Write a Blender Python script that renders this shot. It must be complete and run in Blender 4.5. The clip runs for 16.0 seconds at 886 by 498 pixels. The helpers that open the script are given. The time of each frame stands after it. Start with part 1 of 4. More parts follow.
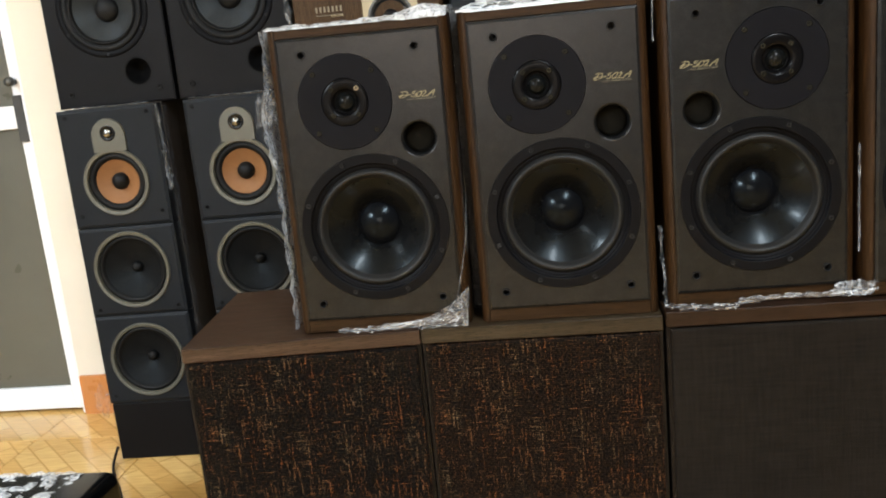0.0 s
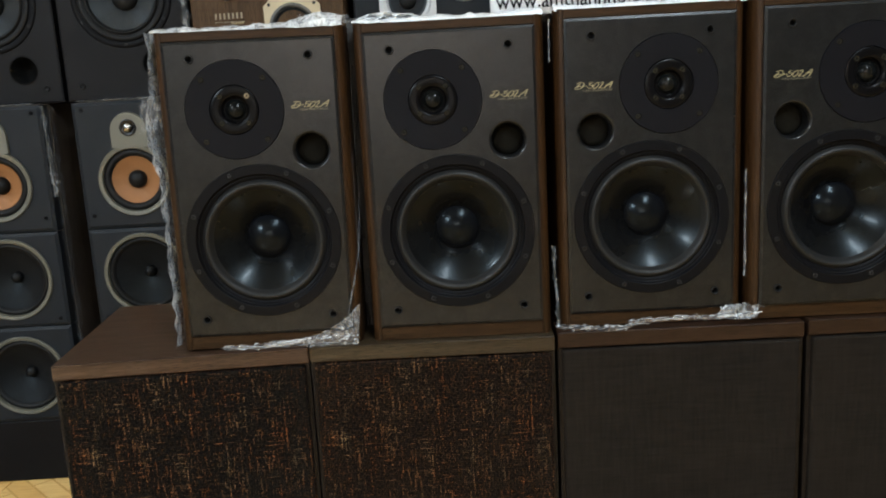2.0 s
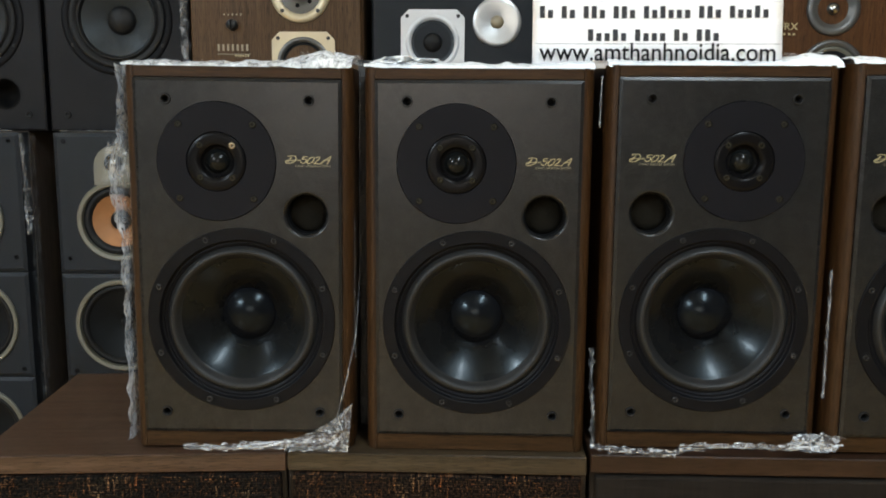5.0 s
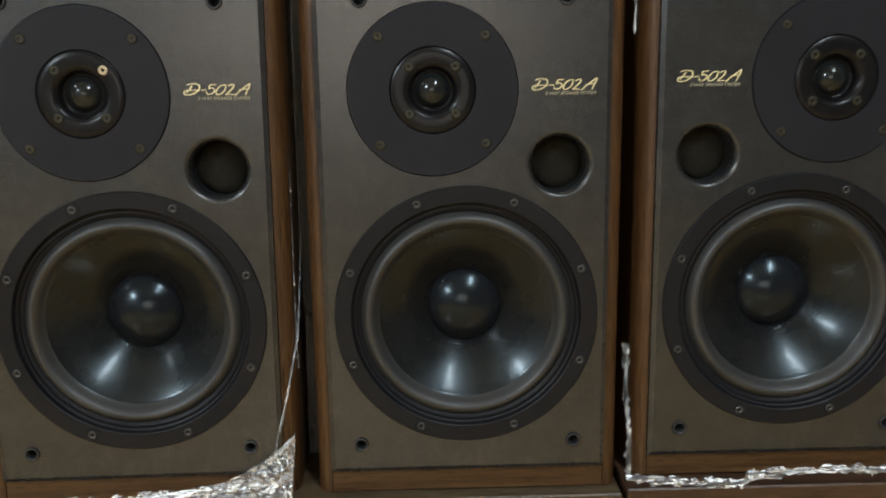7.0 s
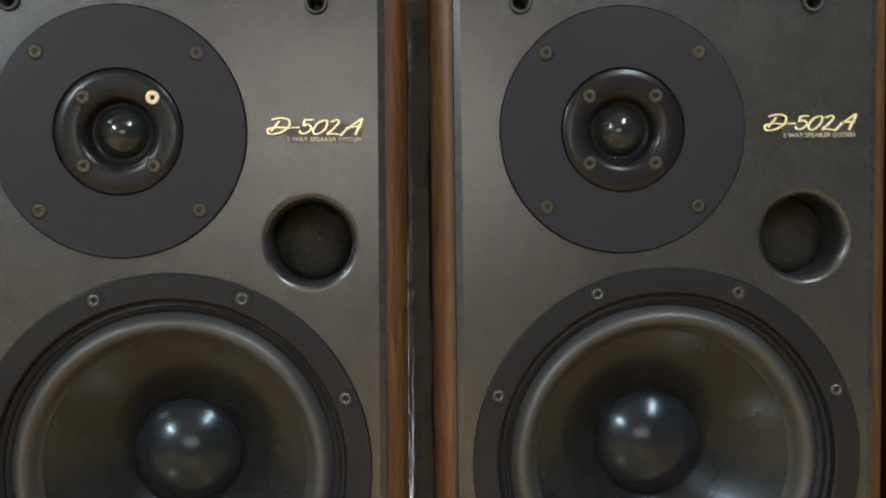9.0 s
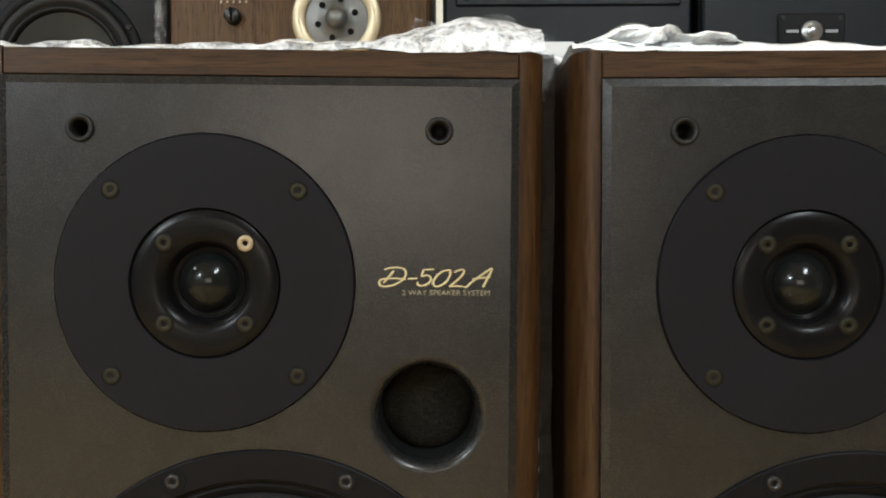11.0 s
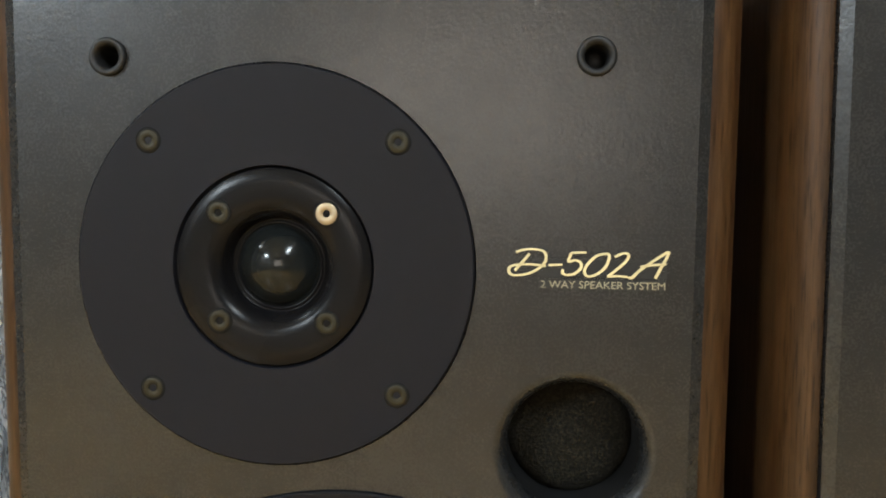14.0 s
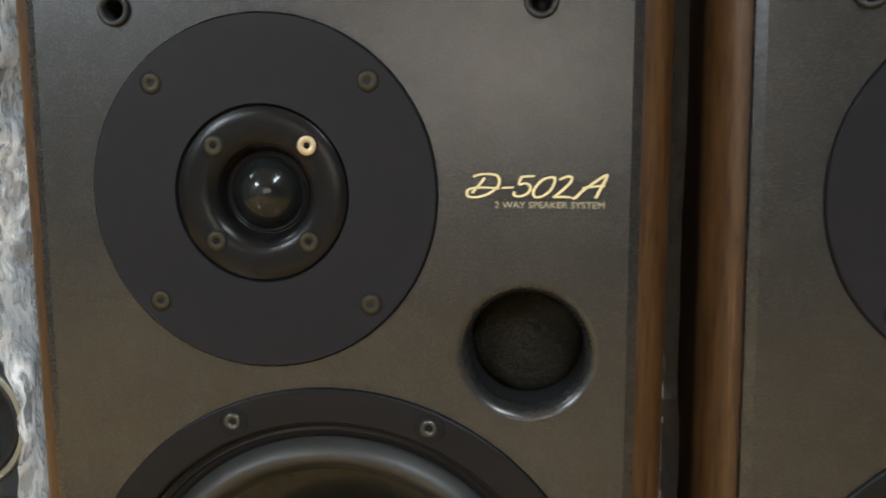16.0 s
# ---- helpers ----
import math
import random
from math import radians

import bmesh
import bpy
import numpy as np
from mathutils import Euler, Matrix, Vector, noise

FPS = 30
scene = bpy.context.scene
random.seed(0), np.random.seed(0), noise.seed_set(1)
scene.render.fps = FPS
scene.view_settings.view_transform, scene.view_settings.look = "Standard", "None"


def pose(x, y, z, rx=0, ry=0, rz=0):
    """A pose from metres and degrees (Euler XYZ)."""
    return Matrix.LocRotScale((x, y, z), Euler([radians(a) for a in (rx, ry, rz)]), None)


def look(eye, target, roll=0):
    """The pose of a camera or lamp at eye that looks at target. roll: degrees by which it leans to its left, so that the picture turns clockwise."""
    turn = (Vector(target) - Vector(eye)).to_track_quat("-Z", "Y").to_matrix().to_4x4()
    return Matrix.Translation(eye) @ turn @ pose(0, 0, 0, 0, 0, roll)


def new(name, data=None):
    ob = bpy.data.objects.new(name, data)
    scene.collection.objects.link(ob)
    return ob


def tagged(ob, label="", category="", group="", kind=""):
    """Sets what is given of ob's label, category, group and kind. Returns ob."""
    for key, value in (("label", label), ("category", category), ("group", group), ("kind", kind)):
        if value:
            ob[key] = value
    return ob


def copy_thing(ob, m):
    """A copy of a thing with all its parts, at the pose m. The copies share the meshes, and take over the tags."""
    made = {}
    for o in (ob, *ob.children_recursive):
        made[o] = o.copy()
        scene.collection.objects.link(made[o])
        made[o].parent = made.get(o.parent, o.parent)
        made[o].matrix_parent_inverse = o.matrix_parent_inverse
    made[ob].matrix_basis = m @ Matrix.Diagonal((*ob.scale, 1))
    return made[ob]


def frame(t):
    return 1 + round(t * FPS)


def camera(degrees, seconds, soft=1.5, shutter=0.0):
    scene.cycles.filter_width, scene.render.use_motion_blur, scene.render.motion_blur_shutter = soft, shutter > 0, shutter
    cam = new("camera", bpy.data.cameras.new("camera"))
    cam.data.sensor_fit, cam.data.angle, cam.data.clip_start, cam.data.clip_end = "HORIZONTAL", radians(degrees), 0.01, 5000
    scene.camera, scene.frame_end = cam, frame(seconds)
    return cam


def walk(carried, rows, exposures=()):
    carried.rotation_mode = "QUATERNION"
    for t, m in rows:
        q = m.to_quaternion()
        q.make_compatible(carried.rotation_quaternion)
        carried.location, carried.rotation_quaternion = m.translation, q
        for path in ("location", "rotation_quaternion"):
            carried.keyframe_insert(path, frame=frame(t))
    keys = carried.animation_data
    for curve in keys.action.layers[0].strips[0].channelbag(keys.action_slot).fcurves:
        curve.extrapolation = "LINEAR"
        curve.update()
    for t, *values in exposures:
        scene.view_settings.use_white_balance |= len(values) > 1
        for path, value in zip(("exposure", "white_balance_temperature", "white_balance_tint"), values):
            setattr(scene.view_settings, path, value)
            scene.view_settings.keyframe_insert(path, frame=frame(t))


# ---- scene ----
cam = camera(55.0, 16.0, 1.8, 0.4)
PATH = [
    (0, (-0.025, -1.279, 0.988), (-0.272, 0.66, 0.566), -5.6),
    (0.5, (-0.018, -1.267, 0.99), (-0.211, 0.678, 0.569), -4.4),
    (1, (-0.014, -1.262, 0.978), (-0.158, 0.681, 0.522), -3.6),
    (1.5, (-0.008, -1.258, 0.981), (-0.101, 0.694, 0.554), -3.3),
    (2, (0.003, -1.249, 0.977), (-0.038, 0.711, 0.582), -3.1),
    (2.5, (0.015, -1.249, 0.989), (-0.001, 0.72, 0.64), -3.0),
    (3, (0.007, -1.245, 0.985), (-0.014, 0.727, 0.651), -2.6),
    (3.5, (0.009, -1.24, 0.998), (-0.004, 0.733, 0.671), -2.6),
    (4, (0.003, -1.195, 1.001), (0.007, 0.78, 0.685), -1.4),
    (4.2, (-0.012, -1.163, 1.003), (-0.03, 0.814, 0.704), -1.0),
    (6.3, (-0.004, -0.816, 0.964), (-0.078, 1.157, 0.644), 0.8),
    (6.5, (-0.007, -0.794, 0.953), (-0.058, 1.181, 0.637), -0.7),
    (7, (-0.035, -0.719, 0.953), (0.007, 1.243, 0.566), -0.9),
    (7.5, (-0.038, -0.638, 0.958), (-0.092, 1.318, 0.541), -2.0),
    (8, (-0.072, -0.564, 0.879), (-0.045, 1.428, 0.7), -1.1),
    (8.5, (-0.114, -0.525, 0.878), (-0.165, 1.473, 0.821), -1.6),
    (9, (-0.145, -0.493, 0.901), (-0.089, 1.504, 0.808), -0.7),
    (9.5, (-0.167, -0.486, 0.92), (-0.135, 1.513, 0.885), -0.0),
    (10, (-0.18, -0.47, 0.953), (-0.136, 1.528, 0.893), 0.3),
    (10.2, (-0.183, -0.461, 0.963), (-0.14, 1.538, 0.912), 0.0),
    (12.3, (-0.205, -0.323, 0.981), (-0.375, 1.666, 0.864), 0.6),
    (12.5, (-0.206, -0.316, 0.981), (-0.38, 1.673, 0.859), 0.5),
    (13, (-0.206, -0.302, 0.98), (-0.395, 1.684, 0.837), 0.2),
    (13.5, (-0.21, -0.293, 0.978), (-0.427, 1.689, 0.822), 0.1),
    (14, (-0.218, -0.295, 0.979), (-0.458, 1.683, 0.809), 0.1),
    (14.5, (-0.222, -0.293, 0.971), (-0.46, 1.685, 0.794), 0.4),
    (15, (-0.218, -0.294, 0.968), (-0.456, 1.681, 0.768), 0.5),
    (15.5, (-0.209, -0.309, 0.964), (-0.549, 1.646, 0.721), -0.2),
    (16, (-0.188, -0.333, 0.969), (-0.498, 1.625, 0.706), -0.7),
]
# seconds, stops, kelvin, tint of the clip's own automatic exposure
EXPOSURES = [
    (0.0, -0.68, 6450, 15), (1.0, -0.92, 6600, 14), (2.0, -0.94, 6150, 12), (3.0, -0.77, 6000, 11), (4.2, -0.74, 6000, 11),
    (6.3, -1.05, 6550, 12), (6.6, -0.9, 6550, 12), (7.0, -0.18, 6250, 11), (7.5, -0.12, 6150, 10), (8.0, 0.2, 6150, 10), (8.5, 0.38, 6150, 12), (9.0, 0.38, 6250, 12),
    (9.5, -0.15, 6350, 11), (10.0, -0.53, 6400, 12), (12.5, -0.34, 6750, 13), (13.5, 0.0, 6400, 12), (14.5, -0.04, 6300, 11), (16.0, -0.05, 6300, 12),
]
walk(cam, [(t, look(eye, target, roll)) for t, eye, target, roll in PATH], EXPOSURES)


# ---- world and light ----
world = bpy.data.worlds.new("night")
scene.world = world
world.use_nodes = True
world.node_tree.nodes["Background"].inputs[0].default_value = (0.02, 0.022, 0.03, 1)
world.node_tree.nodes["Background"].inputs[1].default_value = 0.3


def tube_light(x, y, z, power, tilt):
    data = bpy.data.lights.new("tube_light", "AREA")
    data.shape, data.size, data.size_y = "RECTANGLE", 0.16, 1.2
    data.energy, data.color = power, (0.88, 1.0, 1.05)
    ob = new("tube_light", data)
    ob.matrix_basis = pose(x, y, z, 0, tilt)
    return ob


# hanging fluorescent lamps, which shine down and, more weakly, up to the ceiling
# the third is made up, added to brighten wall and floor by the door
LAMPS = ((0.76, -1.9, 2.60), (-2.75, -3.7, 2.60), (-2.4, -0.6, 2.60))
for (lx, ly, lz), power in zip(LAMPS, (165, 560, 55)):
    tube_light(lx, ly, lz, power, 0)
    tube_light(lx, ly, lz + 0.06, power * 0.4, 180)


# ---- materials ----
class Nodes:
    def __init__(self, name):
        self.mat = bpy.data.materials.new(name)
        self.mat.use_nodes = True
        self.t = self.mat.node_tree
        self.b = self.t.nodes["Principled BSDF"]
        self.co = self.t.nodes.new("ShaderNodeTexCoord")

    def node(self, kind, **sockets):
        n = self.t.nodes.new(kind)
        for k, v in sockets.items():
            n.inputs[k.replace("_", " ")].default_value = v
        return n

    def link(self, a, b):
        self.t.links.new(a, b)

    def mapped(self, scale, source="Object"):
        m = self.t.nodes.new("ShaderNodeMapping")
        m.inputs["Scale"].default_value = scale
        self.link(self.co.outputs[source], m.inputs["Vector"])
        return m.outputs[0]

    def noise(self, vec, scale, detail=3.0, rough=0.5):
        n = self.node("ShaderNodeTexNoise", Scale=scale, Detail=detail, Roughness=rough)
        self.link(vec, n.inputs["Vector"])
        return n.outputs["Fac"]

    def ramp(self, fac, stops):
        r = self.t.nodes.new("ShaderNodeValToRGB")
        els = r.color_ramp.elements
        els[0].position, els[0].color = stops[0][0], (*stops[0][1], 1)
        els[1].position, els[1].color = stops[-1][0], (*stops[-1][1], 1)
        for p, c in stops[1:-1]:
            e = els.new(p)
            e.color = (*c, 1)
        self.link(fac, r.inputs[0])
        return r.outputs[0]

    def mix(self, fac, a, b, blend="MIX"):
        m = self.t.nodes.new("ShaderNodeMix")
        m.data_type, m.blend_type = "RGBA", blend
        for v, s in ((fac, m.inputs[0]), (a, m.inputs[6]), (b, m.inputs[7])):
            if isinstance(v, (int, float)):
                s.default_value = v
            elif isinstance(v, tuple):
                s.default_value = (*v, 1)
            else:
                self.link(v, s)
        return m.outputs[2]

    def bump(self, fac, strength, distance=0.001):
        b = self.node("ShaderNodeBump", Strength=strength, Distance=distance)
        self.link(fac, b.inputs["Height"])
        self.link(b.outputs[0], self.b.inputs["Normal"])

    def set(self, colour=None, rough=None, metal=None, spec=None):
        for key, v in (("Base Color", colour), ("Roughness", rough), ("Metallic", metal), ("Specular IOR Level", spec)):
            if v is None:
                continue
            if isinstance(v, (int, float)):
                self.b.inputs[key].default_value = v
            elif isinstance(v, tuple):
                self.b.inputs[key].default_value = (*v, 1)
            else:
                self.link(v, self.b.inputs[key])
        return self


def grey_ramp(n, fac, lo, hi, a=0.3, b=0.7):
    return n.ramp(fac, [(a, (lo, lo, lo)), (b, (hi, hi, hi))])


def wood(name, dark, mid, light, grain=(60, 60, 2.5), rough=(0.34, 0.55), spec=0.1):
    n = Nodes(name)
    big = n.noise(n.mapped(tuple(g * 2.6 if g > 5 else g for g in grain)), 1.0, 6, 0.7)
    fine = n.noise(n.mapped(tuple(g * 14 if g > 5 else g * 10 for g in grain)), 1.0, 4, 0.7)
    pore = n.noise(n.mapped(tuple(g * 22 if g > 5 else g * 26 for g in grain)), 1.0, 2, 0.5)
    c = n.ramp(big, [(0.25, dark), (0.5, mid), (0.8, light)])
    streak = n.ramp(fine, [(0.38, (0.5, 0.45, 0.4)), (0.58, (1, 1, 1))])
    dash = n.ramp(pore, [(0.36, (0.25, 0.22, 0.2)), (0.44, (1, 1, 1))])
    c = n.mix(0.8, n.mix(0.8, c, streak, "MULTIPLY"), dash, "MULTIPLY")
    n.set(c, grey_ramp(n, fine, *rough), 0.0, spec)
    n.bump(n.mix(0.5, fine, pore), 0.2, 0.0004)
    return n.mat


def painted(name, colour, rough=0.5, grain=900.0, bump=0.2, blotch=0.15, spec=0.5, metal=0.0, distance=0.0004):
    n = Nodes(name)
    v = n.mapped((1, 1, 1))
    fine, big = n.noise(v, grain, 2), n.noise(v, 9.0, 4, 0.6)
    lo, hi = tuple(c * (1 - blotch) for c in colour), tuple(c * (1 + blotch) for c in colour)
    c = n.mix(fine, n.ramp(big, [(0.3, lo), (0.7, hi)]), colour)
    n.set(c, grey_ramp(n, big, rough * 0.88, min(1, rough * 1.12)), metal, spec)
    n.bump(fine, bump, distance)
    return n.mat


walnut = wood("walnut_side", (0.0131, 0.00625, 0.00237), (0.0269, 0.0132, 0.00487), (0.0431, 0.0222, 0.00863))
walnut_flat = wood("walnut_strip", (0.0131, 0.00625, 0.00237), (0.0269, 0.0132, 0.00487), (0.0431, 0.0222, 0.00863), (2.5, 60, 60))
lid_warm = wood("lid_warm_walnut", (0.018, 0.0098, 0.0058), (0.044, 0.0248, 0.0148), (0.078, 0.047, 0.029), (2.2, 34, 34), (0.28, 0.48), 0.18)
lid_pale = wood("lid_faded_walnut", (0.015, 0.0105, 0.006), (0.031, 0.022, 0.0125), (0.052, 0.039, 0.0225), (2.2, 34, 34), (0.28, 0.48), 0.14)
lid_dark = wood("lid_dark_walnut", (0.0112, 0.00594, 0.00343), (0.0211, 0.0109, 0.00628), (0.0317, 0.0166, 0.00924), (2.2, 40, 40), (0.28, 0.48), 0.14)
teak = wood("teak_veneer", (0.0297, 0.0152, 0.00627), (0.0561, 0.031, 0.0132), (0.0792, 0.0455, 0.0211), (30, 30, 1.5))
teak_red = wood("red_walnut_veneer", (0.0297, 0.0125, 0.00462), (0.0627, 0.0271, 0.0099), (0.0858, 0.0396, 0.0145), (30, 30, 1.5))
tower_wood = wood("dark_brown_tower_veneer", (0.0192, 0.0149, 0.0115), (0.0385, 0.0308, 0.0248), (0.066, 0.055, 0.0451), (30, 30, 1.2))
ash_black = wood("black_ash", (0.006, 0.0045, 0.0035), (0.0125, 0.0095, 0.0075), (0.025, 0.019, 0.015), (40, 40, 1.5))


def baffle_material():
    """Grey metallic paint over a fine leather-like grain, with worn patches."""
    n = Nodes("metallic_grey_baffle_paint")
    v = n.mapped((1, 1, 1))
    flake = n.node("ShaderNodeTexVoronoi", Scale=620.0)
    n.link(v, flake.inputs["Vector"])
    pebble = n.node("ShaderNodeTexVoronoi", Scale=760.0)
    pebble.feature = "SMOOTH_F1"
    n.link(v, pebble.inputs["Vector"])
    grain, soft, big = n.noise(v, 1100.0, 3, 0.6), n.noise(v, 260.0, 5, 0.7), n.noise(v, 14.0, 5, 0.65)
    tone = n.ramp(big, [(0.3, (0.0134, 0.0136, 0.0136)), (0.7, (0.0178, 0.018, 0.018))])
    c = n.mix(flake.outputs["Color"], tone, (0.0194, 0.0196, 0.0196))
    c = n.mix(0.6, c, n.ramp(soft, [(0.34, (0.66, 0.66, 0.66)), (0.5, (1, 1, 1)), (0.66, (1.36, 1.34, 1.3))]), "MULTIPLY")
    patch = n.mix(0.6, n.noise(v, 30.0, 6, 0.75), grain)
    n.set(c, grey_ramp(n, patch, 0.225, 0.315, 0.36, 0.64), 0.62, 0.17)
    n.bump(n.mix(0.45, n.mix(0.5, grain, soft), pebble.outputs["Distance"]), 0.22, 0.0004)
    return n.mat


baffle_paint = baffle_material()
plate_black = painted("satin_black_plate", (0.0037, 0.0037, 0.0048), 0.52, 1500, 0.1, spec=0.06)
flange_black = painted("black_flange", (0.00288, 0.00288, 0.00336), 0.45, 1500, 0.08, spec=0.055)
rubber = painted("black_rubber", (0.00495, 0.00495, 0.00495), 0.55, 700, 0.1, spec=0.15)
surround_rubber = painted("grey_black_rubber_roll", (0.0088, 0.0088, 0.008525), 0.45, 700, 0.08, spec=0.16)
gloss_black = painted("gloss_black", (0.0024, 0.0024, 0.0027), 0.2, 300, 0.03, spec=0.27)
cap_black = painted("glossy_dust_cap", (0.003, 0.0033, 0.004), 0.2, 300, 0.03, spec=0.085)
cap_black.node_tree.nodes["Principled BSDF"].inputs["Specular Tint"].default_value = (0.75, 0.92, 1.0, 1)
dome_black = painted("coated_dome", (0.0035, 0.004, 0.004), 0.13, 160, 0.3, spec=0.11)
screw_brass = painted("aged_brass", (0.011, 0.0095, 0.0052), 0.5, 900, 0.15, spec=0.12, metal=0.4)
# brighter colour that holds the warm reflection on one tilted screw
screw_bright = painted("warm_glint_screw", (0.1625, 0.1268, 0.078), 0.45, 900, 0.1, metal=0.6)
screw_dark = painted("black_oxide_steel", (0.011, 0.011, 0.011), 0.34, 900, 0.1, spec=0.3, metal=0.3)
# black for ports, vents and screw holes, their inner shade put into the colour
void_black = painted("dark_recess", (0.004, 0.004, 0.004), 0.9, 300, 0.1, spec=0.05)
gold = painted("gold_foil", (0.31, 0.2666, 0.1395), 0.35, 900, 0.05, metal=0.1)
pale_print = painted("pale_print", (0.14, 0.126, 0.079), 0.5, 900, 0.05)
print_black = painted("black_foil", (0.01, 0.01, 0.01), 0.4, 900, 0.05, spec=0.1)


def cone_material(name, dark, light, rough=0.3, coat=0.0, spec=0.16, ridge=0.1):
    n = Nodes(name)
    v = n.mapped((1, 1, 1))
    sep = n.t.nodes.new("ShaderNodeSeparateXYZ")
    n.link(v, sep.inputs[0])
    comb = n.t.nodes.new("ShaderNodeCombineXYZ")
    n.link(sep.outputs[0], comb.inputs[0])
    n.link(sep.outputs[2], comb.inputs[1])
    length = n.t.nodes.new("ShaderNodeVectorMath")
    length.operation = "LENGTH"
    n.link(comb.outputs[0], length.inputs[0])
    rings = n.t.nodes.new("ShaderNodeTexNoise")
    rings.noise_dimensions = "1D"
    rings.inputs["Scale"].default_value, rings.inputs["Detail"].default_value = 700.0, 2.0
    n.link(length.outputs["Value"], rings.inputs["W"])
    smudge = n.noise(v, 22.0, 4, 0.6)
    c = n.mix(smudge, dark, light)
    n.set(c, grey_ramp(n, smudge, rough * 0.8, rough * 1.25), 0.0, spec)
    n.b.inputs["Coat Weight"].default_value, n.b.inputs["Coat Roughness"].default_value, n.b.inputs["Coat IOR"].default_value = coat, 0.15, 1.3
    n.b.inputs["Specular Tint"].default_value = (0.75, 0.92, 1.0, 1)
    n.bump(rings.outputs["Fac"], ridge, 0.0003)
    return n.mat


cone_black = cone_material("glossy_polymer_cone", (0.0021, 0.0021, 0.0022), (0.0036, 0.0037, 0.0039), 0.26, 0.12, 0.085, 0.25)
cone_paper = cone_material("black_paper_cone", (0.005, 0.005, 0.00525), (0.009, 0.009, 0.00925), 0.5, spec=0.08)
cone_orange = cone_material("woven_orange_cone", (0.18, 0.081, 0.03), (0.24, 0.114, 0.048), 0.5)
cone_grey = cone_material("grey_cone", (0.0181, 0.0195, 0.0207), (0.0273, 0.0291, 0.0304), 0.4, ridge=0.9)
blue_grey = painted("blue_grey_baffle", (0.0068, 0.0085, 0.0108), 0.55, 600, 0.2, spec=0.15)
charcoal = painted("charcoal_baffle", (0.00293, 0.00268, 0.00321), 0.55, 600, 0.25, spec=0.12)
slate = painted("slate_black_baffle", (0.0045, 0.006, 0.00775), 0.5, 600, 0.2, spec=0.15)
ring_olive = painted("olive_silver_ring", (0.0825, 0.07975, 0.0605), 0.45, 900, 0.08, metal=0.2)
cream_ring = painted("cream_gold_ring", (0.317, 0.269, 0.173), 0.35, 900, 0.08, metal=0.3)
silver = painted("spun_aluminium", (0.29, 0.299, 0.299), 0.3, 900, 0.06, metal=0.8)
white_metal = painted("pale_cast_flange", (0.383, 0.395, 0.402), 0.4, 900, 0.08, metal=0.2)
chrome = painted("chrome", (0.225, 0.225, 0.216), 0.24, 300, 0.03, metal=1.0)
steel_ring = painted("dark_steel_ring", (0.063, 0.063, 0.0595), 0.4, 900, 0.08, metal=0.5)
tan_dome = painted("tan_dome", (0.175, 0.145, 0.09), 0.5, 500, 0.1)


def slub_cloth(name, weft, gain):
    """Dark open weave in rows, with bunches of orange yarn standing upright and thin ones lying across."""
    n = Nodes(name)
    upright_yarn = n.noise(n.mapped((300, 1, 26)), 1.0, 4, 0.65)
    flat_yarn = n.noise(n.mapped((34, 1, 420)), 1.0, 2, 0.6)
    dots = n.noise(n.mapped((400, 1, 320)), 1.0, 1, 0.5)
    rows = n.node("ShaderNodeTexWave", Scale=100.0, Distortion=1.2, Detail=2.0, Detail_Scale=3.0)
    rows.bands_direction = "Z"
    n.link(n.co.outputs["Object"], rows.inputs["Vector"])
    row = n.ramp(rows.outputs["Fac"], [(0.25, (0.25, 0.25, 0.25)), (0.7, (1, 1, 1))])
    tone = n.noise(n.mapped((26, 1, 14)), 1.0, 3, 0.6)
    yarn = n.mix(1.0, n.ramp(upright_yarn, [(0.55, (0.015, 0.015, 0.015)), (0.69, (1, 1, 1))]), n.ramp(flat_yarn, [(0.59, (0, 0, 0)), (0.70, (0.7, 0.7, 0.7))]), "LIGHTEN")
    bunch = n.noise(n.mapped((20, 1, 9)), 1.0, 4, 0.7)
    yarn = n.mix(1.0, yarn, n.ramp(bunch, [(0.36, (0.25, 0.25, 0.25)), (0.62, (1.3, 1.3, 1.3))]), "MULTIPLY")
    speck = n.mix(1.0, n.ramp(dots, [(0.42, (0.03, 0.03, 0.03)), (0.58, (1.5, 1.5, 1.5))]), row, "MULTIPLY")
    mask = n.mix(1.0, yarn, speck, "MULTIPLY")
    ground = n.mix(speck, (0.0012, 0.0012, 0.0012), weft)
    orange = n.ramp(tone, [(0.36, tuple(gain * c for c in (0.24, 0.085, 0.028))), (0.52, tuple(gain * c for c in (0.20, 0.10, 0.045))), (0.68, tuple(gain * c for c in (0.27, 0.19, 0.105)))])
    n.set(n.mix(mask, ground, orange), 0.85, 0.0, 0.03)
    n.bump(n.mix(0.5, speck, yarn), 0.6, 0.001)
    return n.mat


def plain_cloth():
    n = Nodes("plain_brown_grille_cloth")
    a = n.noise(n.mapped((600, 1, 40)), 1.0, 2)
    b = n.noise(n.mapped((40, 1, 600)), 1.0, 2)
    thick = n.mix(0.5, n.noise(n.mapped((190, 1, 14)), 1.0, 3, 0.6), n.noise(n.mapped((14, 1, 190)), 1.0, 3, 0.6))
    weave = n.mix(0.5, n.mix(0.5, a, b), n.ramp(thick, [(0.38, (0, 0, 0)), (0.64, (1, 1, 1))]))
    big = n.noise(n.mapped((9, 9, 9)), 1.0, 5, 0.65)
    c = n.mix(weave, n.ramp(big, [(0.3, (0.00262, 0.00217, 0.0018)), (0.7, (0.00599, 0.00479, 0.00374))]), (0.0157, 0.0127, 0.0103))
    n.set(c, 0.9, 0.0, 0.03)
    n.bump(weave, 0.5, 0.0008)
    return n.mat


